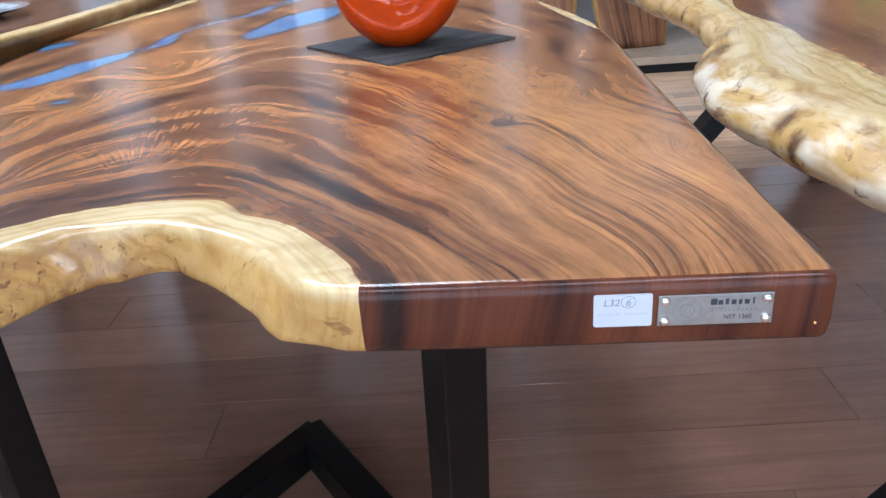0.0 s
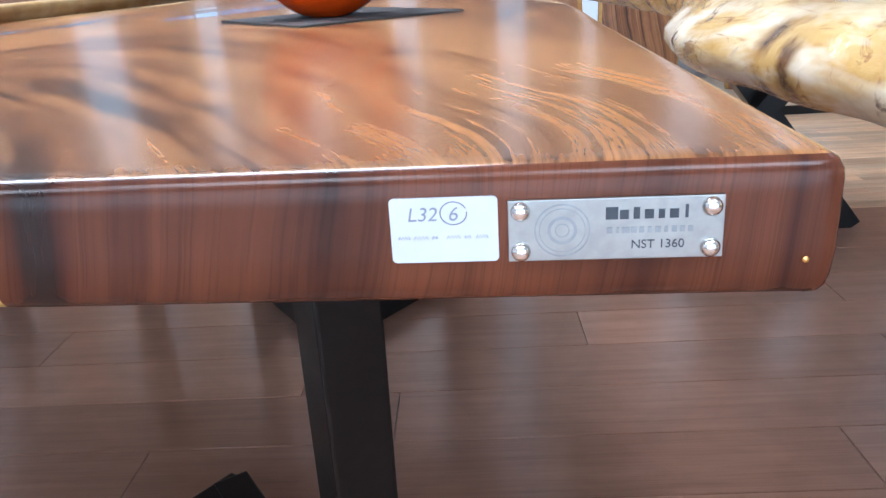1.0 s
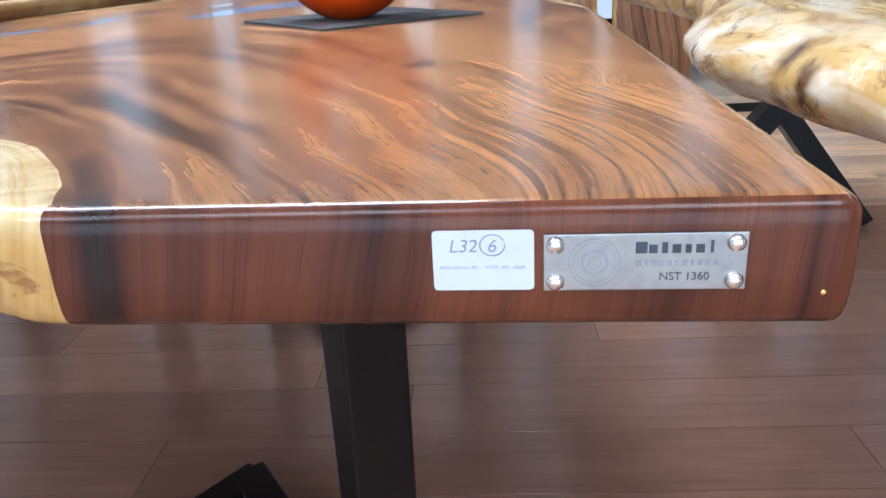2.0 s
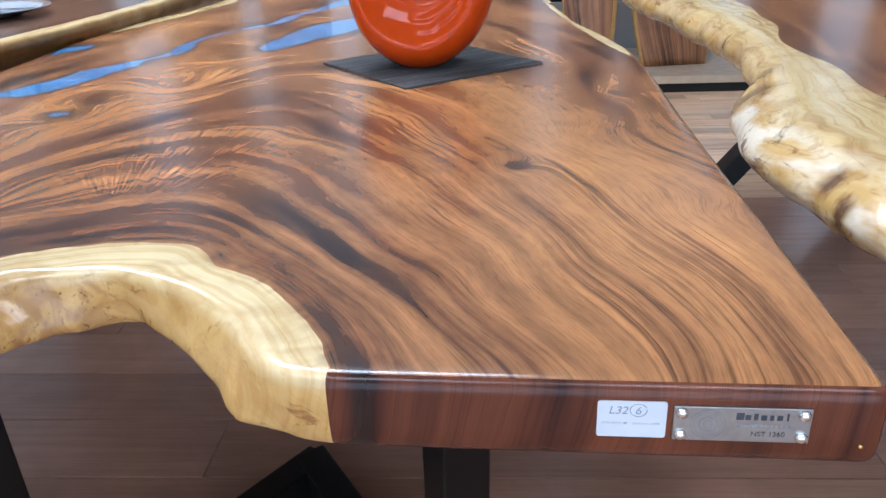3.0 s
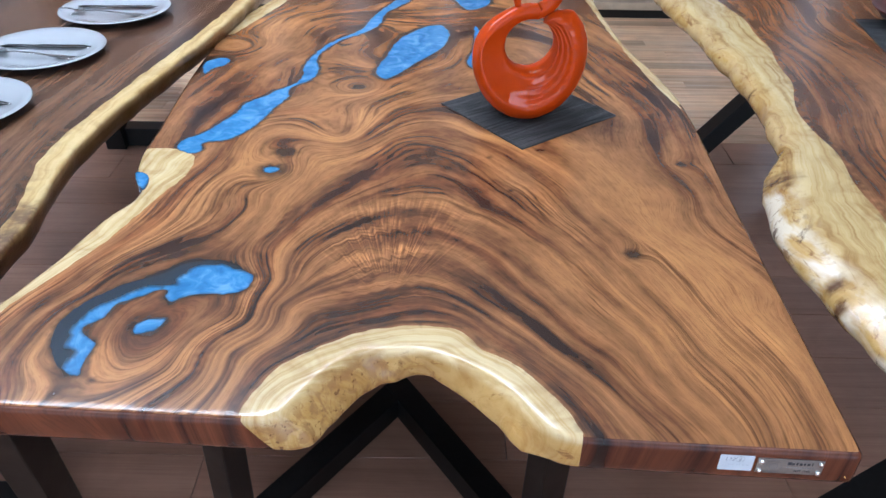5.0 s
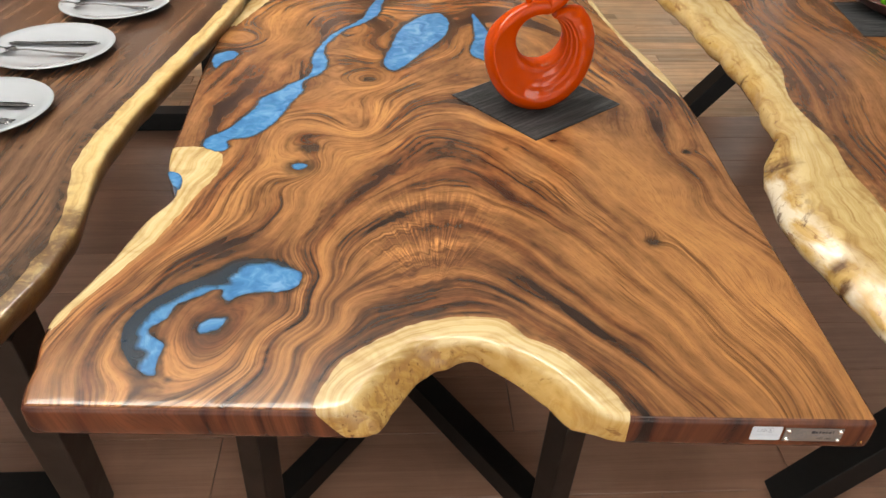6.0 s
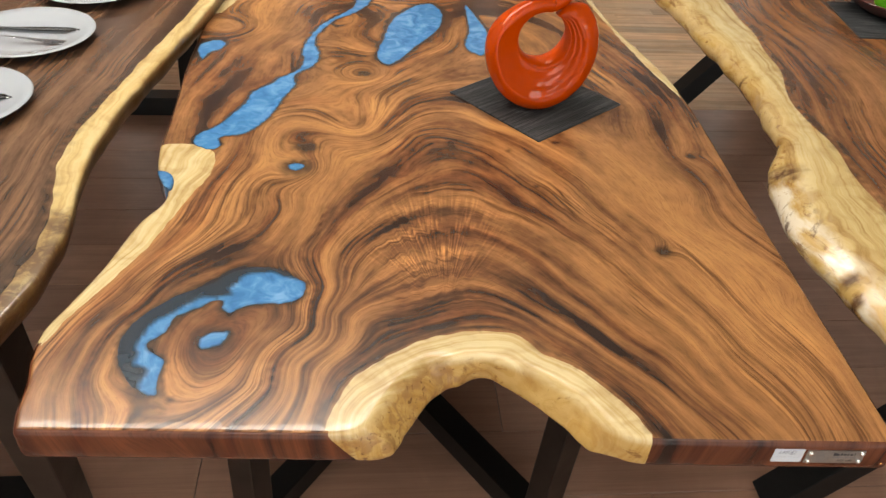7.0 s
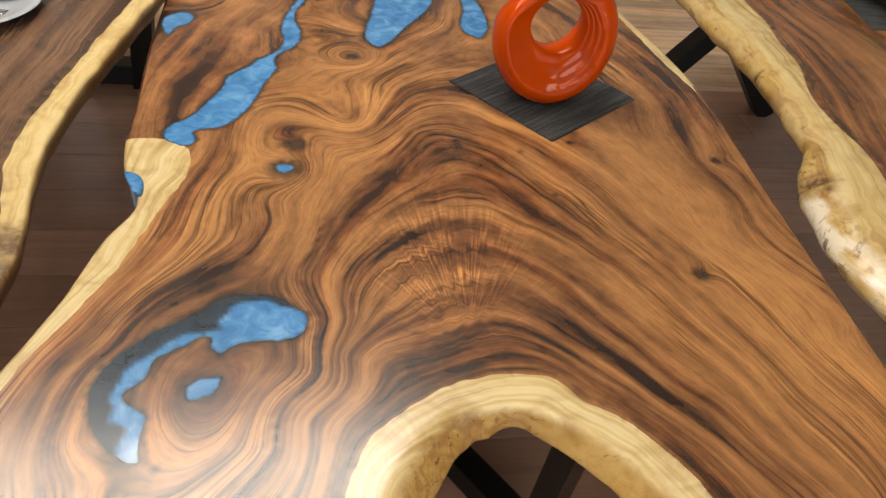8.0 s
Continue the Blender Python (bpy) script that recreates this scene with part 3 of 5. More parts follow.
RES_LONG = [(-0.615,1.01), (-0.611,0.991), (-0.6,0.98), (-0.581,0.974), (-0.57,0.982), (-0.573,1.012), (-0.559,1.017), (-0.539,1.024), (-0.519,1.047), (-0.503,1.079), (-0.493,1.117), (-0.486,1.15), (-0.476,1.178), (-0.469,1.204), (-0.473,1.238), (-0.464,1.257), (-0.444,1.279), (-0.433,1.314), (-0.434,1.351), (-0.443,1.386), (-0.442,1.423), (-0.427,1.469), (-0.4,1.523), (-0.37,1.552), (-0.346,1.588), (-0.33,1.642), (-0.327,1.689), (-0.275,1.8), (-0.24,1.915), (-0.268,1.925), (-0.315,1.8), (-0.353,1.688), (-0.362,1.65), (-0.374,1.587), (-0.395,1.551), (-0.418,1.517), (-0.437,1.485), (-0.452,1.438), (-0.462,1.393), (-0.466,1.35), (-0.461,1.303), (-0.466,1.274), (-0.48,1.251), (-0.501,1.229), (-0.514,1.204), (-0.53,1.189), (-0.543,1.166), (-0.545,1.143), (-0.559,1.105), (-0.572,1.074), (-0.588,1.044), (-0.604,1.029)]
RES_OVAL = [(-0.317,1.374), (-0.309,1.411), (-0.303,1.449), (-0.283,1.53), (-0.257,1.578), (-0.224,1.615), (-0.198,1.623), (-0.181,1.593), (-0.177,1.542), (-0.191,1.476), (-0.214,1.429), (-0.243,1.383), (-0.258,1.355), (-0.281,1.313), (-0.301,1.295), (-0.312,1.305)]
RES_SIDE = [(-0.118,1.621), (-0.125,1.483), (-0.131,1.361), (-0.114,1.347), (-0.101,1.367), (-0.09,1.484), (-0.101,1.55)]
RES_ISLE = [(-0.665,1.346), (-0.663,1.374), (-0.647,1.393), (-0.624,1.393), (-0.616,1.375), (-0.628,1.346), (-0.636,1.342), (-0.642,1.328), (-0.649,1.305), (-0.656,1.319)]
RES_FAR = [(-0.167,1.912), (-0.16,1.797), (-0.13,1.736), (-0.095,1.761), (-0.069,1.857), (-0.065,1.933), (-0.098,2.001), (-0.146,1.975)]
GUIDES = [
    (SAP_N, 0.0),
    ([(-0.401,0.409), (-0.384,0.488), (-0.34,0.549), (-0.291,0.585), (-0.233,0.606), (-0.19,0.605), (-0.131,0.56), (-0.057,0.48), (-0.005,0.387)], 0.055),
    ([(-0.433,0.41), (-0.411,0.507), (-0.376,0.587), (-0.32,0.653), (-0.242,0.702), (-0.188,0.702), (-0.12,0.626), (-0.046,0.527), (0.012,0.442), (0.05,0.384)], 0.135),
    ([(-0.463,0.411), (-0.429,0.489), (-0.39,0.587), (-0.38,0.666), (-0.351,0.757), (-0.285,0.83), (-0.215,0.862), (-0.134,0.814), (-0.033,0.686), (0.044,0.546), (0.109,0.382)], 0.225),
    ([(-0.492,0.411), (-0.447,0.476), (-0.406,0.566), (-0.399,0.643), (-0.42,0.718), (-0.394,0.801), (-0.32,0.929), (-0.262,1.024), (-0.203,1.034), (-0.131,0.985), (-0.039,0.861), (0.047,0.685), (0.104,0.514), (0.137,0.381)], 0.305),
    ([(-0.395,1.004), (-0.434,0.801), (-0.46,0.732), (-0.507,0.687), (-0.573,0.64), (-0.612,0.571), (-0.622,0.494), (-0.595,0.415)], 0.385),
    ([(-0.198,1.119), (-0.121,1.065), (-0.035,0.985), (0.043,0.828), (0.114,0.646), (0.167,0.493), (0.179,0.384)], 0.385),
    ([(-0.475,1.073), (-0.5,0.948), (-0.522,0.848), (-0.559,0.726), (-0.624,0.619), (-0.661,0.513), (-0.649,0.422)], 0.455),
    ([(-0.07,1.306), (-0.001,1.065), (0.082,0.911), (0.133,0.752), (0.169,0.587), (0.206,0.385)], 0.45),
    ([(-0.702,0.524), (-0.685,0.583), (-0.63,0.705), (-0.588,0.845), (-0.558,0.981), (-0.484,1.173), (-0.445,1.353), (-0.394,1.524)], 0.53),
    ([(0.137,1.524), (0.183,1.397), (0.237,1.111), (0.231,0.856)], 0.64),
    ([(0.222,0.623), (0.216,0.383)], 0.51),
    ([(-0.358,1.043), (-0.34,1.151), (-0.298,1.224), (-0.205,1.331), (-0.135,1.482)], 0.48),
]
KNOTS = [(-0.442, 0.924, 0.030, 0.07), (-0.437, 0.984, 0.018, 0.03), (0.064, 0.710, 0.014, 0.03), (0.187, 0.964, 0.016, 0.03), (-0.346, 1.256, 0.026, 0.06), (-0.516, 0.546, 0.034, 0.035), (-0.618, 1.463, 0.035, 0.08), (0.130, 0.800, 0.060, 0.03)]
SPECKS = [(-0.446, 0.924, 0.021), (-0.437, 0.984, 0.016), (0.064, 0.710, 0.010), (0.187, 0.964, 0.007), (-0.346, 1.256, 0.012), (-0.110, 0.979, 0.004), (-0.086, 0.874, 0.003), (-0.154, 0.939, 0.004), (-0.030, 1.005, 0.006), (-0.30, 0.90, 0.003), (-0.545, 0.462, 0.004)]


def main_table():
    table = thing("live_edge_table", "polished live-edge hardwood table with blue resin rivers on black steel legs", "table")
    near = np.array([(-0.6925, 0.4300), (-0.6900, 0.4255), (-0.6850, 0.4238), (-0.675, 0.4232), (-0.64, 0.4215), (-0.42, 0.4108), (-0.385, 0.4091), (-0.366, 0.4085), (-0.352, 0.4110), (-0.341, 0.4190)])
    right = np.array([(-0.089, 0.424), (-0.0795, 0.409), (-0.068, 0.3985), (-0.053, 0.3935), (-0.035, 0.3912), (-0.010, 0.3897), (0.18, 0.3801), (0.208, 0.3787), (0.2160, 0.3785), (0.2205, 0.3800), (0.2225, 0.3850)])
    edge_r = spline([(0.2305, 0.632), (0.238, 0.868), (0.248, 1.133)] + EDGE_R[4:] + [(0.19, 2.15), (0.17, 2.36)], 0.006)
    edge_l = spline([(-0.55, 2.36), (-0.575, 2.1)] + EDGE_L[:1:-1] + [(-0.6975, 0.455), (-0.6925, 0.4300)], 0.006)
    loop = np.vstack((spline(near, 0.003)[:-1], spline(NOTCH[1:-1], 0.004)[:-1], spline(right, 0.003), spline([(0.2230, 0.392), (0.2265, 0.50), (0.2305, 0.632)], 0.006)[:-1], edge_r, spline([(0.16, 2.365), (-0.54, 2.365)], 0.006), edge_l[:-1]))
    gap = np.linalg.norm(loop - np.roll(loop, 1, 0), axis=1)
    loop = loop[gap > 0.0015]
    fuzz = lambda p: p + np.stack((wobble(p, 0.018, 0.0028, 1.0), wobble(p, 0.018, 0.0028, 7.0)), 1)
    sap_n = fuzz(spline(SAP_N, 0.004))
    sap_l = fuzz(spline(SAP_L, 0.004))
    sap_r = fuzz(spline(SAP_R + [(0.150, 2.15), (0.14, 2.34)], 0.005))
    sap_fl = fuzz(spline(SAP_FL + [(-0.535, 2.1), (-0.52, 2.34)], 0.005))
    pools = {}
    for n, pts in (("near", RES_NEAR), ("eye", RES_EYE), ("long", RES_LONG), ("oval", RES_OVAL), ("side", RES_SIDE), ("isle", RES_ISLE), ("far", RES_FAR)):
        s = spline(pts, 0.004, True)
        s = s + np.stack((wobble(s, 0.009, 0.0022, 2.0), wobble(s, 0.009, 0.0022, 9.0)), 1)
        pools[n] = s if (s[:, 0] * np.roll(s[:, 1], -1) - s[:, 1] * np.roll(s[:, 0], -1)).sum() > 0 else s[::-1]
    clear = spline(RES_NEAR[:28] + RES_NEAR_BLUE, 0.004, True)
    pools["knot"] = np.array([(-0.447 + 0.0125 * math.cos(a) * (1 + 0.12 * math.sin(3 * a)), 0.924 + 0.0105 * math.sin(a)) for a in np.linspace(0, math.tau, 14, endpoint=False)])
    notch_zone = np.vstack((sap_n, [(-0.04, 0.30), (-0.38, 0.30)]))
    left_zone = np.vstack((sap_l, [(-0.75, 0.99), (-0.80, 0.53)]))
    right_zone = np.vstack((sap_r, [(0.5, 2.34), (0.5, 1.146)]))
    far_zone = np.vstack((sap_fl, [(-0.9, 2.34), (-0.9, 1.539)]))

    def kind(p):
        out = np.zeros(len(p), int)
        for z in (notch_zone, left_zone, right_zone, far_zone):
            out[inside(p, z)] = 1
        return out

    field = Grain(GUIDES + [([(-0.62, 1.15), (-0.58, 1.30), (-0.50, 1.50)], 0.60), ([(0.10, 1.75), (0.09, 2.2)], 0.68), ([(0.03, 1.45), (0.12, 1.13), (0.17, 0.86), (0.20, 0.60)], 0.50), ([(-0.26, 1.45), (-0.20, 1.66), (-0.20, 2.2)], 0.60), ([(-0.45, 1.8), (-0.42, 2.2)], 0.66)])

    def grain(p):
        g = field(p)
        for kx, ky, r, h in KNOTS:
            d2 = (p[:, 0] - kx) ** 2 + (p[:, 1] - ky) ** 2
            g = g + h * np.exp(-d2 / (2 * r * r))
        # rippled feather figure in the crotch
        dx, dy = p[:, 0] + 0.255, p[:, 1] - 0.73
        ray = np.exp(-(dx / 0.055) ** 2 - (dy / 0.11) ** 2)
        return g + 0.005 * ray * np.sin(dx * 520 + 14 * np.sin(dy * 28) + dx * dy * 900)

    lines = [pools[k] for k in pools]

    def stain(p):
        d = np.full(len(p), 9.0)
        for n, q in pools.items():
            d = np.minimum(d, far_from(p, q) / {"near": 0.006, "oval": 0.014, "knot": 0.011, "long": 0.005, "eye": 0.003}.get(n, 0.008))
        s = np.clip(1.05 - d + wobble(p, 0.03, 0.55, 3.0), 0, 1) ** 1.5
        for kx, ky, r in SPECKS:
            s = np.maximum(s, np.clip(1.7 - np.hypot(p[:, 0] - kx, (p[:, 1] - ky) * 1.2) / r + wobble(p, 0.008, 0.5, 5.0), 0, 0.9))
        dn = far_from(p, sap_n)
        s = np.maximum(s, 0.75 * np.clip(1.0 - np.abs(dn - 0.008) / 0.011 + wobble(p, 0.02, 0.7, 8.0), 0, 1) * (1 - kind(p)))
        return s * (1 - kind(p))

    # patches of figure: (x, y, reach x, reach y, lightness, calm)
    patches = [(-0.21, 0.74, 0.12, 0.13, -0.10, 0.0), (-0.22, 0.60, 0.20, 0.045, -0.12, 0.0), (-0.08, 0.66, 0.07, 0.14, 0.15, 0.0), (0.14, 0.58, 0.10, 0.30, 0.85, 0.50), (0.06, 0.92, 0.12, 0.15, 0.60, 0.6), (-0.36, 1.08, 0.07, 0.18, 0.65, 0.55), (-0.44, 0.86, 0.05, 0.12, 0.45, 0.4), (-0.52, 0.55, 0.05, 0.045, -0.45, 0.75), (-0.60, 1.20, 0.08, 0.14, -0.35, 0.1), (-0.30, 0.95, 0.06, 0.08, -0.3, 0.0), (0.19, 1.20, 0.045, 0.25, -0.15, -0.1), (-0.66, 0.48, 0.05, 0.08, 0.1, 0.2), (0.02, 1.35, 0.10, 0.25, 0.1, 0.3)]

    def tone(p):
        out = np.zeros((2, len(p)))
        for px, py, rx, ry, a, c in patches:
            e = np.exp(-((p[:, 0] - px) / rx) ** 2 - ((p[:, 1] - py) / ry) ** 2)
            out[0] += a * e
            out[1] += c * e
        g = grain(p) + wobble(p, 0.06, 0.010, 21.0)
        left = np.clip((-0.22 - p[:, 0]) / 0.08, 0, 1)
        for g0, width, a, side in ((0.030, 0.016, -0.6, 0), (0.17, 0.012, -0.5, 1), (0.275, 0.014, -0.9, -1), (0.315, 0.007, -0.8, -1), (0.24, 0.010, -0.5, 1), (0.42, 0.010, -0.8, -1), (0.50, 0.014, -0.7, -1), (0.545, 0.010, -0.5, 1), (0.60, 0.010, -0.5, 1), (0.335, 0.010, -0.35, 1), (0.345, 0.016, 0.7, -1), (0.46, 0.016, 0.5, -1)):
            e = np.exp(-((g - g0) / width) ** 2)
            out[0] += a * e * (1.0 if not side else left if side < 0 else 1 - left) * np.clip(0.75 + wobble(p, 0.11, 0.8, 25.0 + g0), 0, 1)
        out[0] = np.clip(out[0], -0.62, 0.9)
        out[1] = np.clip(out[1], -0.4, 0.8)
        return out

    def bulge(p, depth):
        inner = np.clip((p[:, 1] - (0.4005 - 0.0495 * (p[:, 0] + 0.23)) - 0.004) / 0.03, 0, 1) * np.clip((0.10 - np.abs(p[:, 0] + 0.215) + 0.07) / 0.03, 0, 1) * (p[:, 1] < 0.62)
        lump = np.array([noise.noise(Vector((q[0] / 0.035, q[1] / 0.035, depth / 0.02))) for q in p])
        side = np.clip((p[:, 1] - 0.52) / 0.05, 0, 1) * np.clip((1.0 - p[:, 1]) / 0.05, 0, 1) * (p[:, 0] < -0.5)
        lip = np.exp(-((p[:, 0] + 0.325) / 0.030) ** 2 - ((p[:, 1] - 0.435) / 0.045) ** 2)
        s = np.clip(depth / 0.03, 0, 1)
        lip2 = np.exp(-((p[:, 0] + 0.085) / 0.022) ** 2 - ((p[:, 1] - 0.415) / 0.030) ** 2)
        flank = np.clip((-0.20 - p[:, 0]) / 0.05, 0.25, 1)
        return s * (inner * 0.005 * lump * flank + side * (0.002 + 0.004 * lump))

    core = np.array((-0.215, 0.385))
    low = spline(NOTCH_LOW, 0.004) - core
    turn = np.arctan2(low[:, 1], low[:, 0])
    order = np.argsort(turn)
    turn, span = turn[order], np.hypot(low[:, 0], low[:, 1])[order]

    def under(p, depth):
        """The bay's wall leans in towards its lower edge."""
        u = min(1.0, max(0.0, (depth - 0.002) / 0.040))
        # the sawn end's sapwood boundary runs aslant
        slide = 0.034 * u * np.exp(-((p[:, 0] + 0.365) / np.where(p[:, 0] < -0.365, 0.045, 0.06)) ** 2) * np.clip((0.455 - p[:, 1]) / 0.035, 0, 1) * (p[:, 0] < -0.25)
        q = p + np.stack((slide, -0.0495 * slide), 1) - core
        r = np.hypot(q[:, 0], q[:, 1])
        a = np.arctan2(q[:, 1], q[:, 0])
        want = np.interp(a, turn, span)
        bay = (r < 0.19) & (a > turn[0]) & (a < turn[-1])
        move = np.where(bay, want - r, 0.0)
        ends = np.clip((a - turn[0]) / 0.12, 0, 1) * np.clip((turn[-1] - a) / 0.06, 0, 1)
        return q + core - p + q / r[:, None] * (move * ends * u)[:, None]

    rings = [(0.0075, 0.0), (0.0045, 0.0006), (0.002, 0.0022), (0.0004, 0.005), (0.0, 0.008), (0.0, 0.011), (0.0, 0.014), (0.0, 0.017), (0.0, 0.020), (0.0, 0.023), (0.0, 0.026), (0.0, 0.029), (0.0003, 0.032), (0.0006, 0.035), (0.001, 0.038), (0.002, 0.041), (0.004, 0.0435), (0.008, 0.0450)]
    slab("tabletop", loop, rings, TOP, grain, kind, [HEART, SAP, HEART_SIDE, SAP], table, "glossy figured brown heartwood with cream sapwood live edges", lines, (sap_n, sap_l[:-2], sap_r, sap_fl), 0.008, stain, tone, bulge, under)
    for n, q in pools.items():
        inlay("resin_pool", q, TOP, table, "cloudy metallic blue resin", border={"knot": 0.003}.get(n, 0.0025), bright=clear if n == "near" else None)
    chip = spline([(-0.647, 0.909), (-0.640, 0.884), (-0.628, 0.864), (-0.621, 0.858), (-0.620, 0.880), (-0.634, 0.905)], 0.004, True)
    inlay("resin_chip", chip[::-1], TOP + 0.0012, table, "blue resin filling the live edge", 0.03, 0.002)

    # steel base: two posts on a V of floor rails, one at each end
    for s in (0, 1):
        def at(x, y, z):
            return (x, y, z) if not s else (-0.50 - x, 2.97 - y, z)
        tip, foot_r, foot_l = at(-0.280, 1.188, 0.032), at(-0.006, 0.780, 0.032), at(-0.560, 0.800, 0.032)
        top_r, top_l = at(0.006, 0.715, 0.715), at(-0.537, 0.750, 0.715)
        out_r = (Vector(foot_r) - Vector(tip)).normalized()
        out_l = (Vector(foot_l) - Vector(tip)).normalized()
        part("leg", bar(Vector(foot_r) - Vector((0, 0, 0.03)), top_r, 0.058, 0.046, out_r), STEEL, table)
        part("leg", bar(Vector(foot_l) - Vector((0, 0, 0.03)), top_l, 0.058, 0.046, out_l), STEEL, table)
        part("floor_rail", bar(Vector(tip) - out_r * 0.018, foot_r, 0.055, 0.06), STEEL, table)
        part("floor_rail", bar(Vector(tip) - out_l * 0.017, Vector(foot_l), 0.0545, 0.056), STEEL, table)
        for p, q in ((top_r, out_r), (top_l, out_l)):
            part("mounting_plate", box(0.12, 0.10, 0.006, pose(p[0], p[1], 0.7118), 0.001), STEEL, table)
    return table


main_table()


def on_front(x, z, proud):
    """A pose on the table's sawn front edge: local x along it, local z outward."""
    y = 0.3785 + (0.2105 - x) * 0.0495
    return pose(x, y - proud, z, 90, 0, -2.83)


def name_plate():
    t = thing("name_plate", "brushed metal name plate with four rivets on the table edge", "name plate")
    t.matrix_basis = on_front(0.1552, 0.7402, 0.0)
    part("plate", box(0.0630, 0.0192, 0.0014, pose(0, 0, 0.0007), 0.0003), PLATE_METAL, t)
    for x in (-0.0278, 0.0278):
        for y in (-0.0063, 0.0063):
            dome = lathe([(0.0030, 0.0), (0.0029, 0.0010), (0.0023, 0.0021), (0.0012, 0.0027), (0, 0.0029)], 18)
            bmesh.ops.translate(dome, verts=dome.verts, vec=(x, y, 0.0013))
            part("rivet", dome, RIVET, t, "domed bright rivet")
    ring = bmesh.new()
    for r0, r1 in ((0.0078, 0.0083), (0.0066, 0.0069), (0.0034, 0.0044), (0.0018, 0.0022)):
        for k in range(40):
            a, b = k * math.tau / 40, (k + 1) * math.tau / 40
            ring.faces.new([ring.verts.new((-0.0155 + r * math.cos(q), r * math.sin(q), 0.00155)) for r, q in ((r0, a), (r1, a), (r1, b), (r0, b))])
    part("emblem", ring, ETCH_PALE, t, "etched round emblem")
    for k, (w, h) in enumerate(((0.0036, 0.0038), (0.0026, 0.0028), (0.0018, 0.0036), (0.0026, 0.0028), (0.0018, 0.0028), (0.0026, 0.0028), (0.0009, 0.0040))):
        part("engraved_bar", box(w, h, 0.0003, pose(-0.0010 + k * 0.0036, 0.0030 + h / 2, 0.00150)), ETCH, t)
    for k, w in enumerate((0.0016, 0.0007, 0.0022, 0.0016, 0.0014, 0.0010, 0.0016, 0.0010, 0.0014, 0.0014, 0.0014)):
        part("engraved_bar", box(w, 0.0018, 0.0003, pose(-0.0016 + k * 0.00235, -0.0004, 0.00150)), ETCH_PALE, t)
    txt = bpy.data.curves.new("engraved_number", "FONT")
    txt.body, txt.size, txt.extrude, txt.align_x = "NST 1360", 0.0038, 0.0001, "CENTER"
    txt.materials.append(ETCH)
    ob = new("engraved_number", txt)
    ob.parent = t
    ob.location = (0.0125, -0.0062, 0.0015)


def sticker():
    t = thing("price_sticker", "white paper sticker with faint pencil marks on the table edge", "sticker")
    t.matrix_basis = on_front(0.1045, 0.7410, 0.0)
    bm = bmesh.new()
    rim = []
    for cx, cy, a0 in ((0.0148, 0.0088, 0), (-0.0148, 0.0088, 90), (-0.0148, -0.0088, 180), (0.0148, -0.0088, 270)):
        rim += [(cx + 0.0015 * math.cos(radians(a0 + 18 * k)), cy + 0.0015 * math.sin(radians(a0 + 18 * k))) for k in range(6)]
    low, high = ([bm.verts.new((x, y, z)) for x, y in rim] for z in (0.0, 0.0005))
    bm.faces.new(high)
    for k in range(len(rim)):
        j = (k + 1) % len(rim)
        bm.faces.new((low[k], low[j], high[j], high[k]))
    part("paper", bm, PAPER, t)

    def stroke(name, pts, mat):
        cu = bpy.data.curves.new(name, "CURVE")
        cu.dimensions, cu.bevel_depth, cu.bevel_resolution = "3D", 0.00018, 0
        sp = cu.splines.new("POLY")
        sp.points.add(len(pts) - 1)
        for q, (x, y) in zip(sp.points, pts):
            q.co = (x, y, 0.00056, 1)
        cu.materials.append(mat)
        ob = new(name, cu)
        ob.parent = t
    for body, x, y, size in (("L32", -0.0112, 0.0030, 0.0062), ("6", 0.0012, 0.0030, 0.0062)):
        txt = bpy.data.curves.new("pencil_mark", "FONT")
        txt.body, txt.size, txt.extrude, txt.shear = body, size, 0.00008, 0.2
        txt.materials.append(PEN)
        ob = new("pencil_mark", txt)
        ob.parent = t
        ob.location = (x, y, 0.0005)
    stroke("pencil_mark", [(0.0030 + 0.0040 * math.cos(a), 0.0053 + 0.0036 * math.sin(a)) for a in np.linspace(0.4, 6.4, 22)], PEN)
    for x0, x1 in ((-0.0140, -0.0105), (-0.0092, -0.0050), (-0.0036, -0.0020), (0.0008, 0.0048), (0.0062, 0.0080), (0.0096, 0.0132)):
        stroke("pencil_mark", [(x0 + (x1 - x0) * k / 8, -0.0028 + 0.0011 * (k % 2)) for k in range(9)], PEN_FAINT)


name_plate()
sticker()
pin = lathe([(0.0011, 0), (0.0010, 0.0006), (0, 0.0009)], 12)
tagged(part("brass_pin", pin, BRASS), "tiny brass pin head in the table edge", "pin").matrix_basis = on_front(0.2112, 0.7285, 0.0)


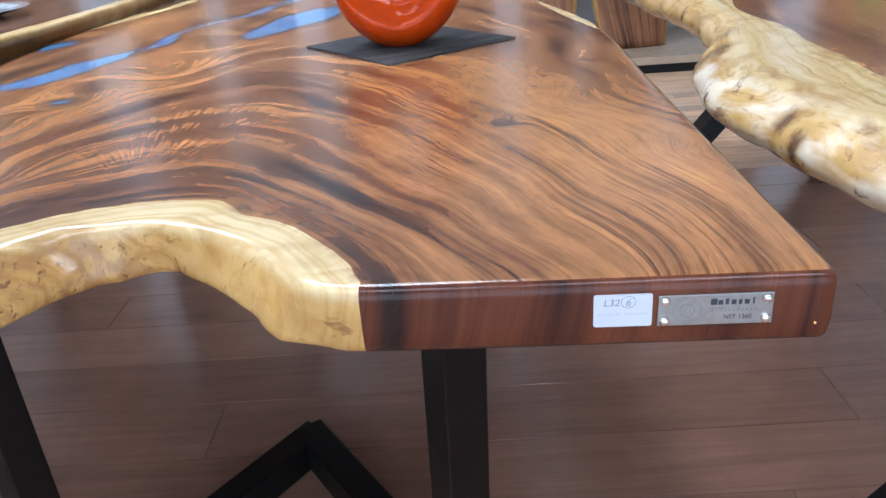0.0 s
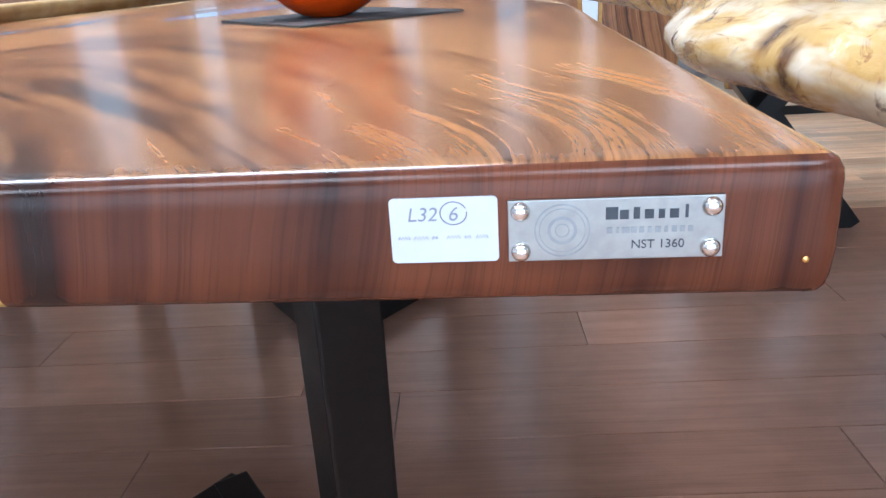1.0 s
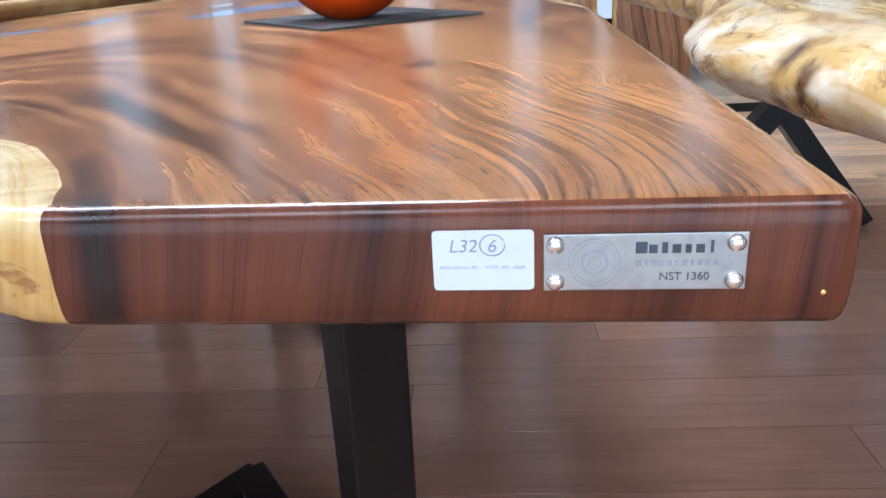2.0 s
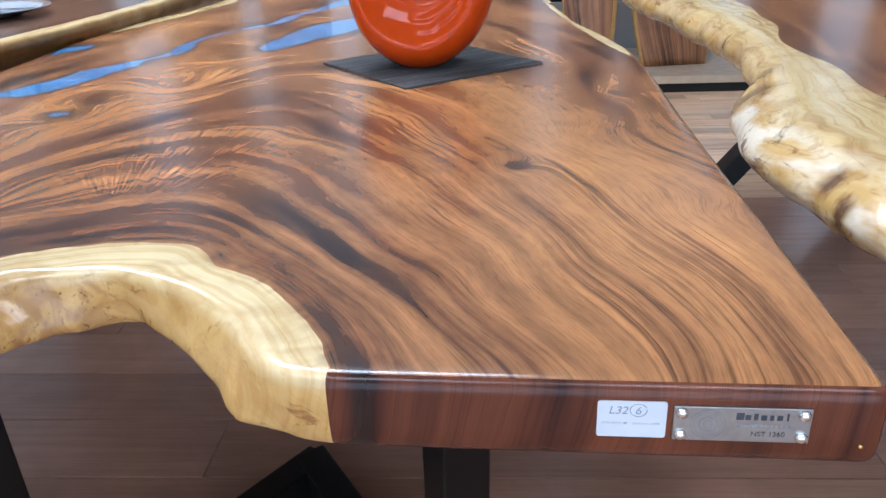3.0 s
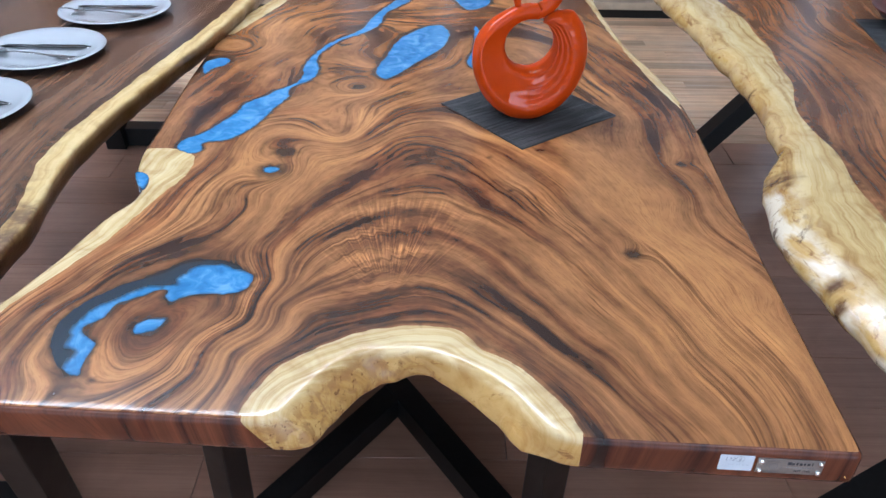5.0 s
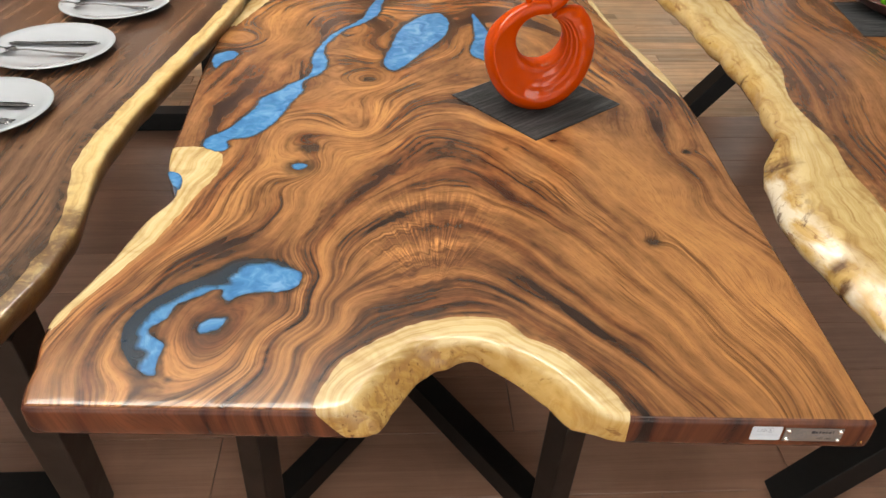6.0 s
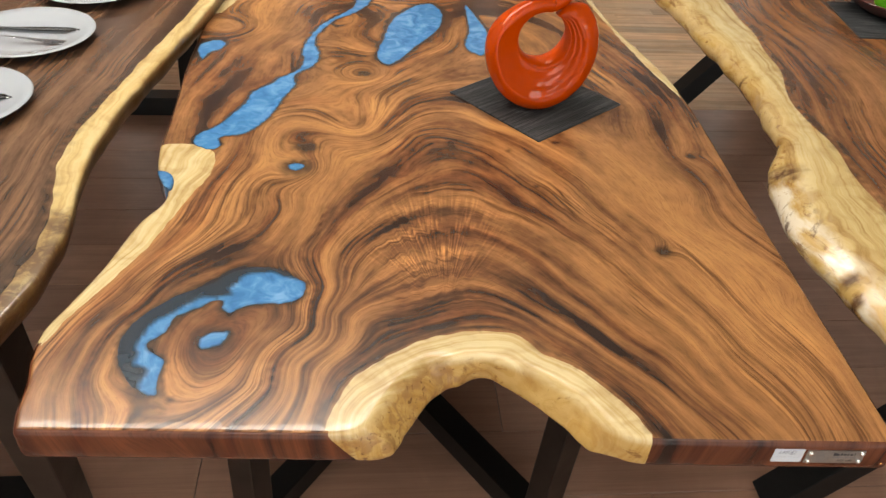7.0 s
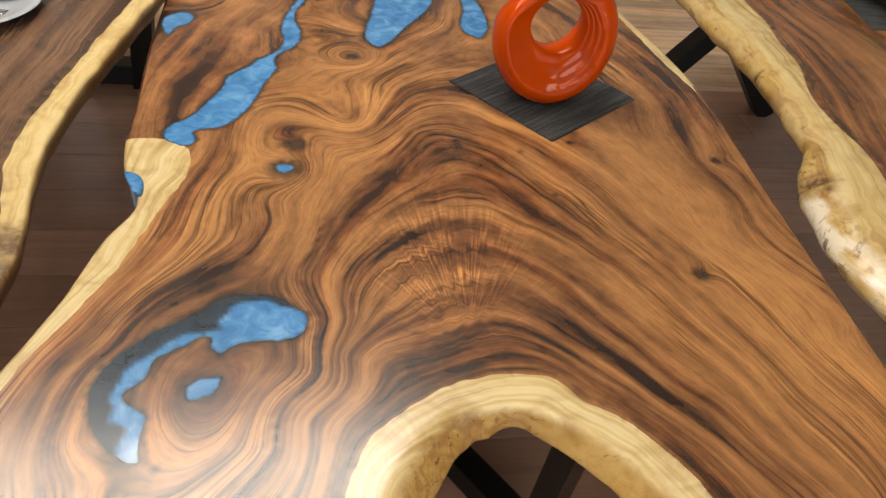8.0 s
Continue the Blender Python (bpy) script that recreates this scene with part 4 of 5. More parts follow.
# ---- mat and vase ----
def ribbed_mat(name, corner, along, across, z, material, label, group="place mats"):
    """A woven mat: thick ribs run along its local x, with bound ends."""
    b, c = Vector((*along, 0)), Vector((*across, 0))
    turn = math.atan2(b.y, b.x)
    lx = b.length
    c = Matrix.Rotation(-turn, 3, "Z") @ c
    n = 52
    bm = bmesh.new()
    rows = []
    for k in range(n * 4 + 1):
        v = k / (n * 4)
        h = 0.0016 + (0.0, 0.0009, 0.0012, 0.0009)[k % 4]
        rows.append([bm.verts.new((lx * u + c.x * v + 0.0008 * noise.noise(Vector((v * 60, u * 9, 1))), c.y * v, h + 0.0007 * noise.noise(Vector((u * 5, v * 5, 2))))) for u in np.linspace(0, 1, 25)])
    for r, s in zip(rows, rows[1:]):
        for k in range(24):
            bm.faces.new((r[k], r[k + 1], s[k + 1], s[k]))
    for line in (rows[0][::-1], rows[-1], [r[0] for r in rows], [r[-1] for r in rows][::-1]):
        low = [bm.verts.new((v.co.x, v.co.y, 0.0003)) for v in line]
        for k in range(len(line) - 1):
            bm.faces.new((line[k], line[k + 1], low[k + 1], low[k]))
    bmesh.ops.recalc_face_normals(bm, faces=bm.faces)
    ob = tagged(part(name, bm, material), label, "place mat", group)
    ob.matrix_basis = Matrix.Translation((*corner, z)) @ Matrix.Rotation(turn, 4, "Z")
    return ob


ribbed_mat("place_mat", (-0.058, 1.004), (0.174, 0.137), (-0.133, 0.177), TOP, WEAVE, "charcoal ribbed woven place mat on the polished table")


def ease(t, keys):
    """Smooth interpolation through (position, value) pairs."""
    xs, ys = zip(*keys)
    k = max(0, min(len(xs) - 2, sum(t >= x for x in xs) - 1))
    u = min(1, max(0, (t - xs[k]) / (xs[k + 1] - xs[k])))
    u = u * u * (3 - 2 * u)
    return ys[k] + (ys[k + 1] - ys[k]) * u


def swan_vase():
    """A ring-shaped ceramic vase: a fat crescent with a ribbed wing that thins into an arched neck."""
    t = thing("ring_vase", "glossy orange ceramic ring vase with ribbed wing, standing on mat", "vase")
    t.matrix_basis = pose(-0.046, 1.140, TOP + 0.0026, 0, 0, 4)
    hole = Vector((0, 0, 0.130))
    n, m = 170, 104
    bm = bmesh.new()
    rows = []
    swing = np.linspace(-62, 283, n + 1)
    girth = []
    for keys in ([(-62, 0.046), (-20, 0.042), (40, 0.037), (100, 0.035), (180, 0.040), (283, 0.046)],
                 [(-62, 0.082), (-40, 0.094), (0, 0.099), (30, 0.104), (60, 0.117), (90, 0.129), (120, 0.119), (150, 0.102), (180, 0.093), (205, 0.082), (235, 0.070), (283, 0.071)],
                 [(-62, 0.010), (-30, 0.034), (20, 0.052), (80, 0.056), (130, 0.048), (180, 0.032), (230, 0.018), (283, 0.0125)]):
        line = np.interp(np.linspace(-62 - 23, 283 + 23, n + 21), *zip(*keys))
        for _ in range(3):
            line = np.convolve(np.pad(line, 6, mode="edge"), np.ones(13) / 13, "valid")
        girth.append(line[10:-10])
    for i in range(n + 1):
        th = 62 - 345 * i / n
        inner, outer, depth = girth[0][i], girth[1][i], girth[2][i]
        if th > 40:
            k = (62 - th) / 22
            outer = inner + (outer - inner) * (0.12 + 0.88 * math.sqrt(k)) if k > 0 else inner + 0.004
        wing = ease(-th, [(-62, 1.0), (20, 0.95), (75, 0.45), (112, 0.0)])
        # stepped feather tips along the wing's outer rim
        if -35 < th < 50:
            outer -= 0.0009 * (((th + 35) / 14.0) % 1.0) * min(1, (th + 35) / 20)
        # where the dished inner face meets the smooth outer belly, across the section
        crease = ease(-th, [(-62, 0.42), (0, 0.46), (60, 0.56), (100, 0.62), (150, 0.72), (185, 0.80), (225, 0.62), (283, 0.5)])
        dish = ease(-th, [(-62, 0.6), (40, 0.9), (150, 1.0), (195, 0.8), (240, 0.15), (270, 0.0)])
        a = math.radians(th)
        row = []
        for j in range(m):
            s = j * math.tau / m
            u = 0.5 + 0.5 * math.cos(s)
            r = inner + (outer - inner) * u
            bulged = abs(math.sin(s)) ** 0.9
            if u < crease:
                v = u / crease
                rim = math.sqrt(1 - (1 - min(1, v / 0.16)) ** 2)
                hollow = rim * (0.42 + 0.58 * v ** 1.5)
                step = (v * 4.0 + 0.15) % 1.0
                feather = wing * 0.0052 * rim * (step ** 1.4 - 0.5) * min(1, (1 - step) / 0.16)
            else:
                v = (u - crease) / (1 - crease)
                hollow = math.sqrt(max(0, 1 - v * v))
                feather = 0.0010 * wing * math.sin(th * 0.33 + 5 * v) * (1 - v)
            d = depth * (bulged * (1 - dish) + hollow * dish) + feather
            row.append(bm.verts.new(hole + Vector((r * math.cos(a), -math.copysign(d, math.sin(s)) if 0 < j < m and j != m // 2 else 0.0, r * math.sin(a)))))
        rows.append(row)
    ring_rows = len(rows)
    # neck: on from the arch, up and back in a loop to the beak
    guide = spline([(0.012, 0.187, 0.0125), (0.030, 0.199, 0.0125), (0.042, 0.222, 0.012), (0.034, 0.250, 0.0115), (0.008, 0.262, 0.012), (-0.016, 0.254, 0.0125), (-0.024, 0.232, 0.0085), (-0.024, 0.208, 0.0062), (-0.022, 0.196, 0.0050)], 0.004)
    for k in range(1, len(guide)):
        x, z, r = guide[k]
        d = (guide[min(k + 1, len(guide) - 1)] - guide[k - 1])[:2]
        d = d / np.linalg.norm(d)
        side = np.array((d[1], -d[0]))
        row = []
        for j in range(m):
            s = j * math.tau / m
            c = -math.cos(s)
            row.append(bm.verts.new((x + side[0] * r * c, -r * math.sin(s), z + side[1] * r * c)))
        rows.append(row)
    low = min(v.co.z for v in bm.verts) + 0.003
    for v in bm.verts:
        v.co.z = max(v.co.z - low, 0.0)
    for name, span in (("body", rows[:ring_rows]), ("neck", rows[ring_rows - 1:])):
        piece = bmesh.new()
        made = [[piece.verts.new(v.co) for v in row] for row in span]
        for a, b in zip(made, made[1:]):
            for j in range(m):
                piece.faces.new((a[j], a[(j + 1) % m], b[(j + 1) % m], b[j]))
        piece.faces.new(made[0])
        piece.faces.new(made[-1])
        bmesh.ops.recalc_face_normals(piece, faces=piece.faces)
        part(name, smooth(piece), GLAZE, t)
    bm.free()


swan_vase()


# ---- neighbouring tables ----
def side_table(name, label, loop, top, thick, rings, seam, zone, mats, legs, guides, bulge=None, knots=()):
    t = thing(name, label, "table", "neighbouring tables")
    field = Grain(guides)
    kind = lambda p: inside(p, zone).astype(int)

    def stain(p):
        d = np.abs(far_from(p, seam) - 0.008) / 0.014
        s = 0.75 * np.clip(1.0 - d + wobble(p, 0.05, 0.6, 8.0), 0, 1) * (1 - kind(p))
        for kx, ky, r in knots:
            s = np.maximum(s, np.clip(1.5 - np.hypot(p[:, 0] - kx, p[:, 1] - ky) / r + wobble(p, 0.012, 0.7, 5.0), 0, 0.9))
        return s

    slab("tabletop", loop, rings, top, field, kind, mats, t, "polished brown slab with a cream live edge", (), (seam,), 0.012, stain, None, bulge)
    for a, b, w, h, up in legs:
        part("leg" if abs(a[2] - b[2]) > 0.2 else "floor_rail", bar(a, b, w, h, up), STEEL, t)
    return t


# right-hand table: thick burled edge, crossed legs
R_TOP = 0.785
R_EDGE = [(0.40, 2.60), (0.36, 2.30), (0.340, 1.98), (0.355, 1.716), (0.368, 1.601), (0.374, 1.417), (0.381, 1.233), (0.369, 1.111), (0.354, 1.005), (0.305, 0.928), (0.278, 0.843), (0.269, 0.757), (0.274, 0.681), (0.284, 0.600), (0.300, 0.530), (0.325, 0.44), (0.34, 0.30), (0.35, 0.18)]
R_SAP = [(0.50, 2.58), (0.48, 2.2), (0.470, 1.722), (0.481, 1.500), (0.460, 1.288), (0.423, 1.112), (0.418, 0.966), (0.413, 0.875), (0.408, 0.749), (0.40, 0.55), (0.43, 0.21)]
edge = spline(R_EDGE, 0.007)
edge = edge + np.stack((wobble(edge, 0.05, 0.006, 3.0), 0 * edge[:, 0]), 1)
r_loop = np.vstack((edge[:-1], spline([(0.35, 0.18), (1.30, 0.20)], 0.03)[:-1], spline([(1.30, 0.20), (1.34, 1.2), (1.32, 2.6)], 0.03)[:-1], spline([(1.32, 2.6), (0.40, 2.60)], 0.03)[:-1]))
r_seam = spline(R_SAP, 0.01)
r_seam = r_seam + np.stack((wobble(r_seam, 0.13, 0.014, 6.0), 0 * r_seam[:, 0]), 1)
r_zone = np.vstack((r_seam, [(0.0, 0.21), (0.0, 2.58)]))


def r_bulge(p, depth):
    live = (p[:, 0] < 0.6) & (p[:, 1] < 2.58) & (p[:, 1] > 0.19)
    lump = np.array([noise.noise(Vector((q[0] / 0.06, q[1] / 0.06, depth / 0.03 + 5))) for q in p])
    fine = np.array([noise.noise(Vector((q[0] / 0.018, q[1] / 0.018, depth / 0.012))) for q in p])
    return np.where(live, (np.where(p[:, 1] < 0.93, 0.005, 0.002) * lump + 0.001 * fine) * min(1, depth / 0.012) - np.clip((1.0 - p[:, 1]) / 0.1, 0.25, 1) * 0.030 * max(0.0, 1 - depth / 0.036), 0)


side_table("burl_edge_table", "dark live-edge slab table with pale burled edge on black legs", r_loop, R_TOP, 0.09,
           [(0.026, 0.0), (0.017, 0.003), (0.009, 0.008), (0.003, 0.015), (0.0, 0.024), (0.001, 0.033), (0.006, 0.042), (0.013, 0.050), (0.022, 0.056), (0.032, 0.058)],
           r_seam, r_zone, [HEART_RIGHT, SAP_BURL, HEART_RIGHT, SAP_BURL],
           [((1.258, 2.45, 0.0), (0.70, 2.45, 0.728), 0.060, 0.075, (0, 1, 0)), ((0.640, 2.385, 0.0), (1.235, 2.385, 0.728), 0.060, 0.075, (0, 1, 0)),
            ((1.105, 0.755, 0.0), (0.55, 0.755, 0.728), 0.060, 0.075, (0, 1, 0)), ((0.500, 0.82, 0.0), (1.10, 0.82, 0.728), 0.060, 0.075, (0, 1, 0))],
           [([(0.36, 0.3), (0.28, 0.75), (0.36, 1.0), (0.38, 1.3), (0.36, 1.7), (0.40, 2.5)], 0.0), ([(0.45, 0.3), (0.43, 0.75), (0.44, 1.0), (0.49, 1.4), (0.50, 1.7), (0.52, 2.5)], 0.10), ([(0.62, 0.3), (0.58, 0.8), (0.66, 1.2), (0.62, 1.6), (0.68, 2.4)], 0.26), ([(1.0, 0.3), (0.95, 1.2), (1.0, 2.4)], 0.55)], r_bulge, [(0.314, 0.896, 0.021), (0.298, 0.640, 0.009), (0.290, 0.604, 0.008), (0.372, 1.300, 0.006), (0.380, 1.240, 0.006), (0.46, 0.83, 0.006)])

# left-hand table
L_TOP = 0.79
L_EDGE = [(-0.590, 2.75), (-0.605, 2.30), (-0.620, 2.00), (-0.640, 1.677), (-0.664, 1.468), (-0.697, 1.268), (-0.722, 1.114), (-0.738, 0.975), (-0.738, 0.865), (-0.720, 0.755), (-0.722, 0.660), (-0.728, 0.600), (-0.745, 0.535), (-0.765, 0.47), (-0.79, 0.40)]
L_SAP = [(-0.610, 2.73), (-0.628, 2.28), (-0.648, 2.00), (-0.660, 1.677), (-0.684, 1.468), (-0.720, 1.268), (-0.745, 1.114), (-0.764, 0.957), (-0.762, 0.857), (-0.742, 0.772), (-0.735, 0.70), (-0.738, 0.63), (-0.755, 0.55), (-0.80, 0.41)]
edge = spline(L_EDGE[::-1], 0.008)
edge = edge + np.stack((wobble(edge, 0.05, 0.004, 13.0), 0 * edge[:, 0]), 1)
l_loop = np.vstack((edge[:-1], spline([(-0.590, 2.75), (-1.55, 2.75)], 0.03)[:-1], spline([(-1.55, 2.75), (-1.55, 0.40)], 0.03)[:-1], spline([(-1.55, 0.40), (-0.79, 0.40)], 0.03)[:-1]))
l_seam = spline(L_SAP, 0.01)
l_seam = l_seam + np.stack((wobble(l_seam, 0.03, 0.005, 16.0) - 0.010, 0 * l_seam[:, 0]), 1)
l_zone = np.vstack((l_seam, [(0.0, 0.41), (0.0, 2.73)]))


def l_bulge(p, depth):
    lump = np.array([noise.noise(Vector((q[0] / 0.05, q[1] / 0.05, depth / 0.03 + 9))) for q in p])
    return np.where(p[:, 0] > -0.8, 0.0015 * lump * min(1, depth / 0.015) - 0.25 * max(0, depth - 0.02), 0)


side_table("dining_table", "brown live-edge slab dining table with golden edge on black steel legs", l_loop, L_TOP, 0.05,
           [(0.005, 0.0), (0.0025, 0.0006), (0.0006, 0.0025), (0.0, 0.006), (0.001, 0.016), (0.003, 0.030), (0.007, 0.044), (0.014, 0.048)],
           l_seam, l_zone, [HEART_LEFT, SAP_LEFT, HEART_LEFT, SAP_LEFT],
           [((-0.920, 0.845, 0.0), (-0.790, 0.60, 0.74), 0.055, 0.07, (0, 1, 0)), ((-0.92, 0.855, 0.035), (-1.40, 0.855, 0.035), 0.07, 0.07, (0, 0, 1)), ((-1.40, 0.90, 0.0), (-1.44, 0.62, 0.74), 0.07, 0.07, (0, 1, 0)),
            ((-0.97, 2.50, 0.0), (-0.91, 2.44, 0.74), 0.07, 0.07, (0, 1, 0)), ((-0.95, 2.53, 0.035), (-1.42, 2.53, 0.035), 0.07, 0.07, (0, 0, 1)), ((-1.40, 2.50, 0.0), (-1.44, 2.44, 0.74), 0.07, 0.07, (0, 1, 0))],
           [([(-0.78, 0.45), (-0.73, 0.7), (-0.74, 0.95), (-0.70, 1.27), (-0.64, 1.7), (-0.62, 2.2)], 0.0), ([(-0.90, 0.45), (-0.85, 0.8), (-0.84, 1.1), (-0.80, 1.4), (-0.74, 1.8), (-0.72, 2.2)], 0.10), ([(-1.2, 0.45), (-1.15, 1.0), (-1.05, 1.6), (-1.0, 2.2)], 0.36), ([(-1.5, 0.45), (-1.45, 1.2), (-1.4, 2.2)], 0.62)], l_bulge, [(-0.722, 0.735, 0.030), (-0.728, 0.660, 0.045), (-0.742, 0.580, 0.050), (-0.765, 0.490, 0.060), (-0.785, 0.420, 0.050)])


# ---- tableware ----
def dinner_plate():
    return lathe([(0, 0.004), (0.055, 0.004), (0.060, 0.0), (0.066, 0.001), (0.078, 0.006), (0.105, 0.0125), (0.122, 0.0165), (0.1245, 0.0180), (0.1220, 0.0190), (0.105, 0.0150), (0.080, 0.0090), (0.068, 0.0070), (0, 0.0068)], 64)


def piece_of_cutlery(length, head, spoon):
    """A knife, or a spoon with a bowl, lying along x."""
    bm = bmesh.new()
    n = 26
    rows = []
    for k in range(n + 1):
        u = k / n
        x = (u - 0.5) * length
        if spoon:
            w = ease(u, [(0, 0.0085), (0.08, 0.0095), (0.3, 0.004), (0.66, 0.003), (0.78, 0.017), (0.90, 0.019), (1, 0.002)])
            dip = ease(u, [(0, 0.0), (0.6, 0.006), (0.72, 0.004), (0.86, -0.003), (1, 0.005)])
        else:
            w = ease(u, [(0, 0.006), (0.08, 0.0085), (0.45, 0.006), (0.5, 0.0085), (0.9, 0.0095), (1, 0.001)])
            dip = 0.0
        cup = 0.004 if spoon and u > 0.7 else 0.0
        rows.append([bm.verts.new((x, w * v, 0.003 + dip + cup * v * v + (0.0012 if abs(v) < 0.5 else 0))) for v in (-1, -0.5, 0, 0.5, 1)])
    for a, b in zip(rows, rows[1:]):
        for j in range(4):
            bm.faces.new((a[j], b[j], b[j + 1], a[j + 1]))
    bmesh.ops.solidify(bm, geom=bm.faces[:], thickness=0.0014)
    return smooth(bm)


base = L_TOP
for k, (px, py, turn) in enumerate(((-0.905, 1.565, 4), (-0.954, 1.310, 2), (-0.980, 1.045, -3))):
    p = tagged(part("dinner_plate", dinner_plate(), CHINA), "round white china dinner plate set on the table", "plate", "place settings")
    p.matrix_basis = Matrix.Translation((px, py, base)) @ Matrix.Diagonal((0.94, 0.94, 0.94, 1))
    s = tagged(part("spoon", piece_of_cutlery(0.190, 0, True), CUTLERY), "polished steel spoon lying on a white plate", "spoon", "place settings")
    s.matrix_basis = pose(px - 0.02, py - 0.028, base + 0.0085, 0, 0, 172 + turn)
    f = tagged(part("knife", piece_of_cutlery(0.200, 0, False), CUTLERY), "steel table knife lying on a white plate", "knife", "place settings")
    f.matrix_basis = pose(px - 0.015, py + 0.022, base + 0.0085, 0, 0, -2 + turn)

wine = lathe([(0, 0.003), (0.030, 0.001), (0.034, 0.0), (0.0345, 0.0015), (0.020, 0.005), (0.006, 0.011), (0.0042, 0.03), (0.0042, 0.085), (0.012, 0.095), (0.030, 0.115), (0.038, 0.145), (0.034, 0.19), (0.0325, 0.19), (0.0365, 0.145), (0.028, 0.117), (0.008, 0.098), (0, 0.097)], 40)
tagged(part("wine_glass", wine, GLASS), "clear stemmed wine glass on the dining table", "wine glass").location = (-1.105, 1.83, base)

ribbed_mat("place_mat", (0.705, 1.415), (0.30, -0.01), (0.030, 0.215), R_TOP, WEAVE_BLUE, "slate ribbed woven place mat under a fruit bowl")
bowl = lathe([(0, 0.004), (0.05, 0.004), (0.055, 0.0), (0.07, 0.004), (0.105, 0.022), (0.125, 0.040), (0.128, 0.043), (0.124, 0.043), (0.100, 0.026), (0.065, 0.010), (0, 0.009)], 48)
tagged(part("fruit_bowl", bowl, BOWL_WOOD), "shallow red-brown turned wooden fruit bowl on a mat", "bowl").location = (0.868, 1.560, R_TOP + 0.0027)
for ax, ay in ((0.832, 1.545), (0.890, 1.590), (0.885, 1.520)):
    fruit = lathe([(0, 0.006), (0.012, 0.001), (0.024, 0.006), (0.034, 0.022), (0.037, 0.040), (0.032, 0.058), (0.018, 0.067), (0.006, 0.064), (0, 0.060)], 28)
    tagged(part("green_apple", fruit, APPLE), "bright green apple in a wooden bowl", "apple", "fruit").location = (ax, ay, R_TOP + 0.0117)


# ---- back of the showroom: slabs upright on a plinth ----
def plinth():
    x0, x1 = -2.6, 3.0
    t = thing("display_plinth", "low timber display plinth along the wall, black base for its shadow gap", "plinth")
    # black box stands in for the shadow gap below the deck
    part("base", box(x1 - x0, 0.75, 0.05, pose((x0 + x1) / 2, 4.50, 0.025)), STEEL, t)
    part("deck", box(x1 - x0, 0.80, 0.04, pose((x0 + x1) / 2, 4.50, 0.07), 0.004), PLINTH, t)


plinth()


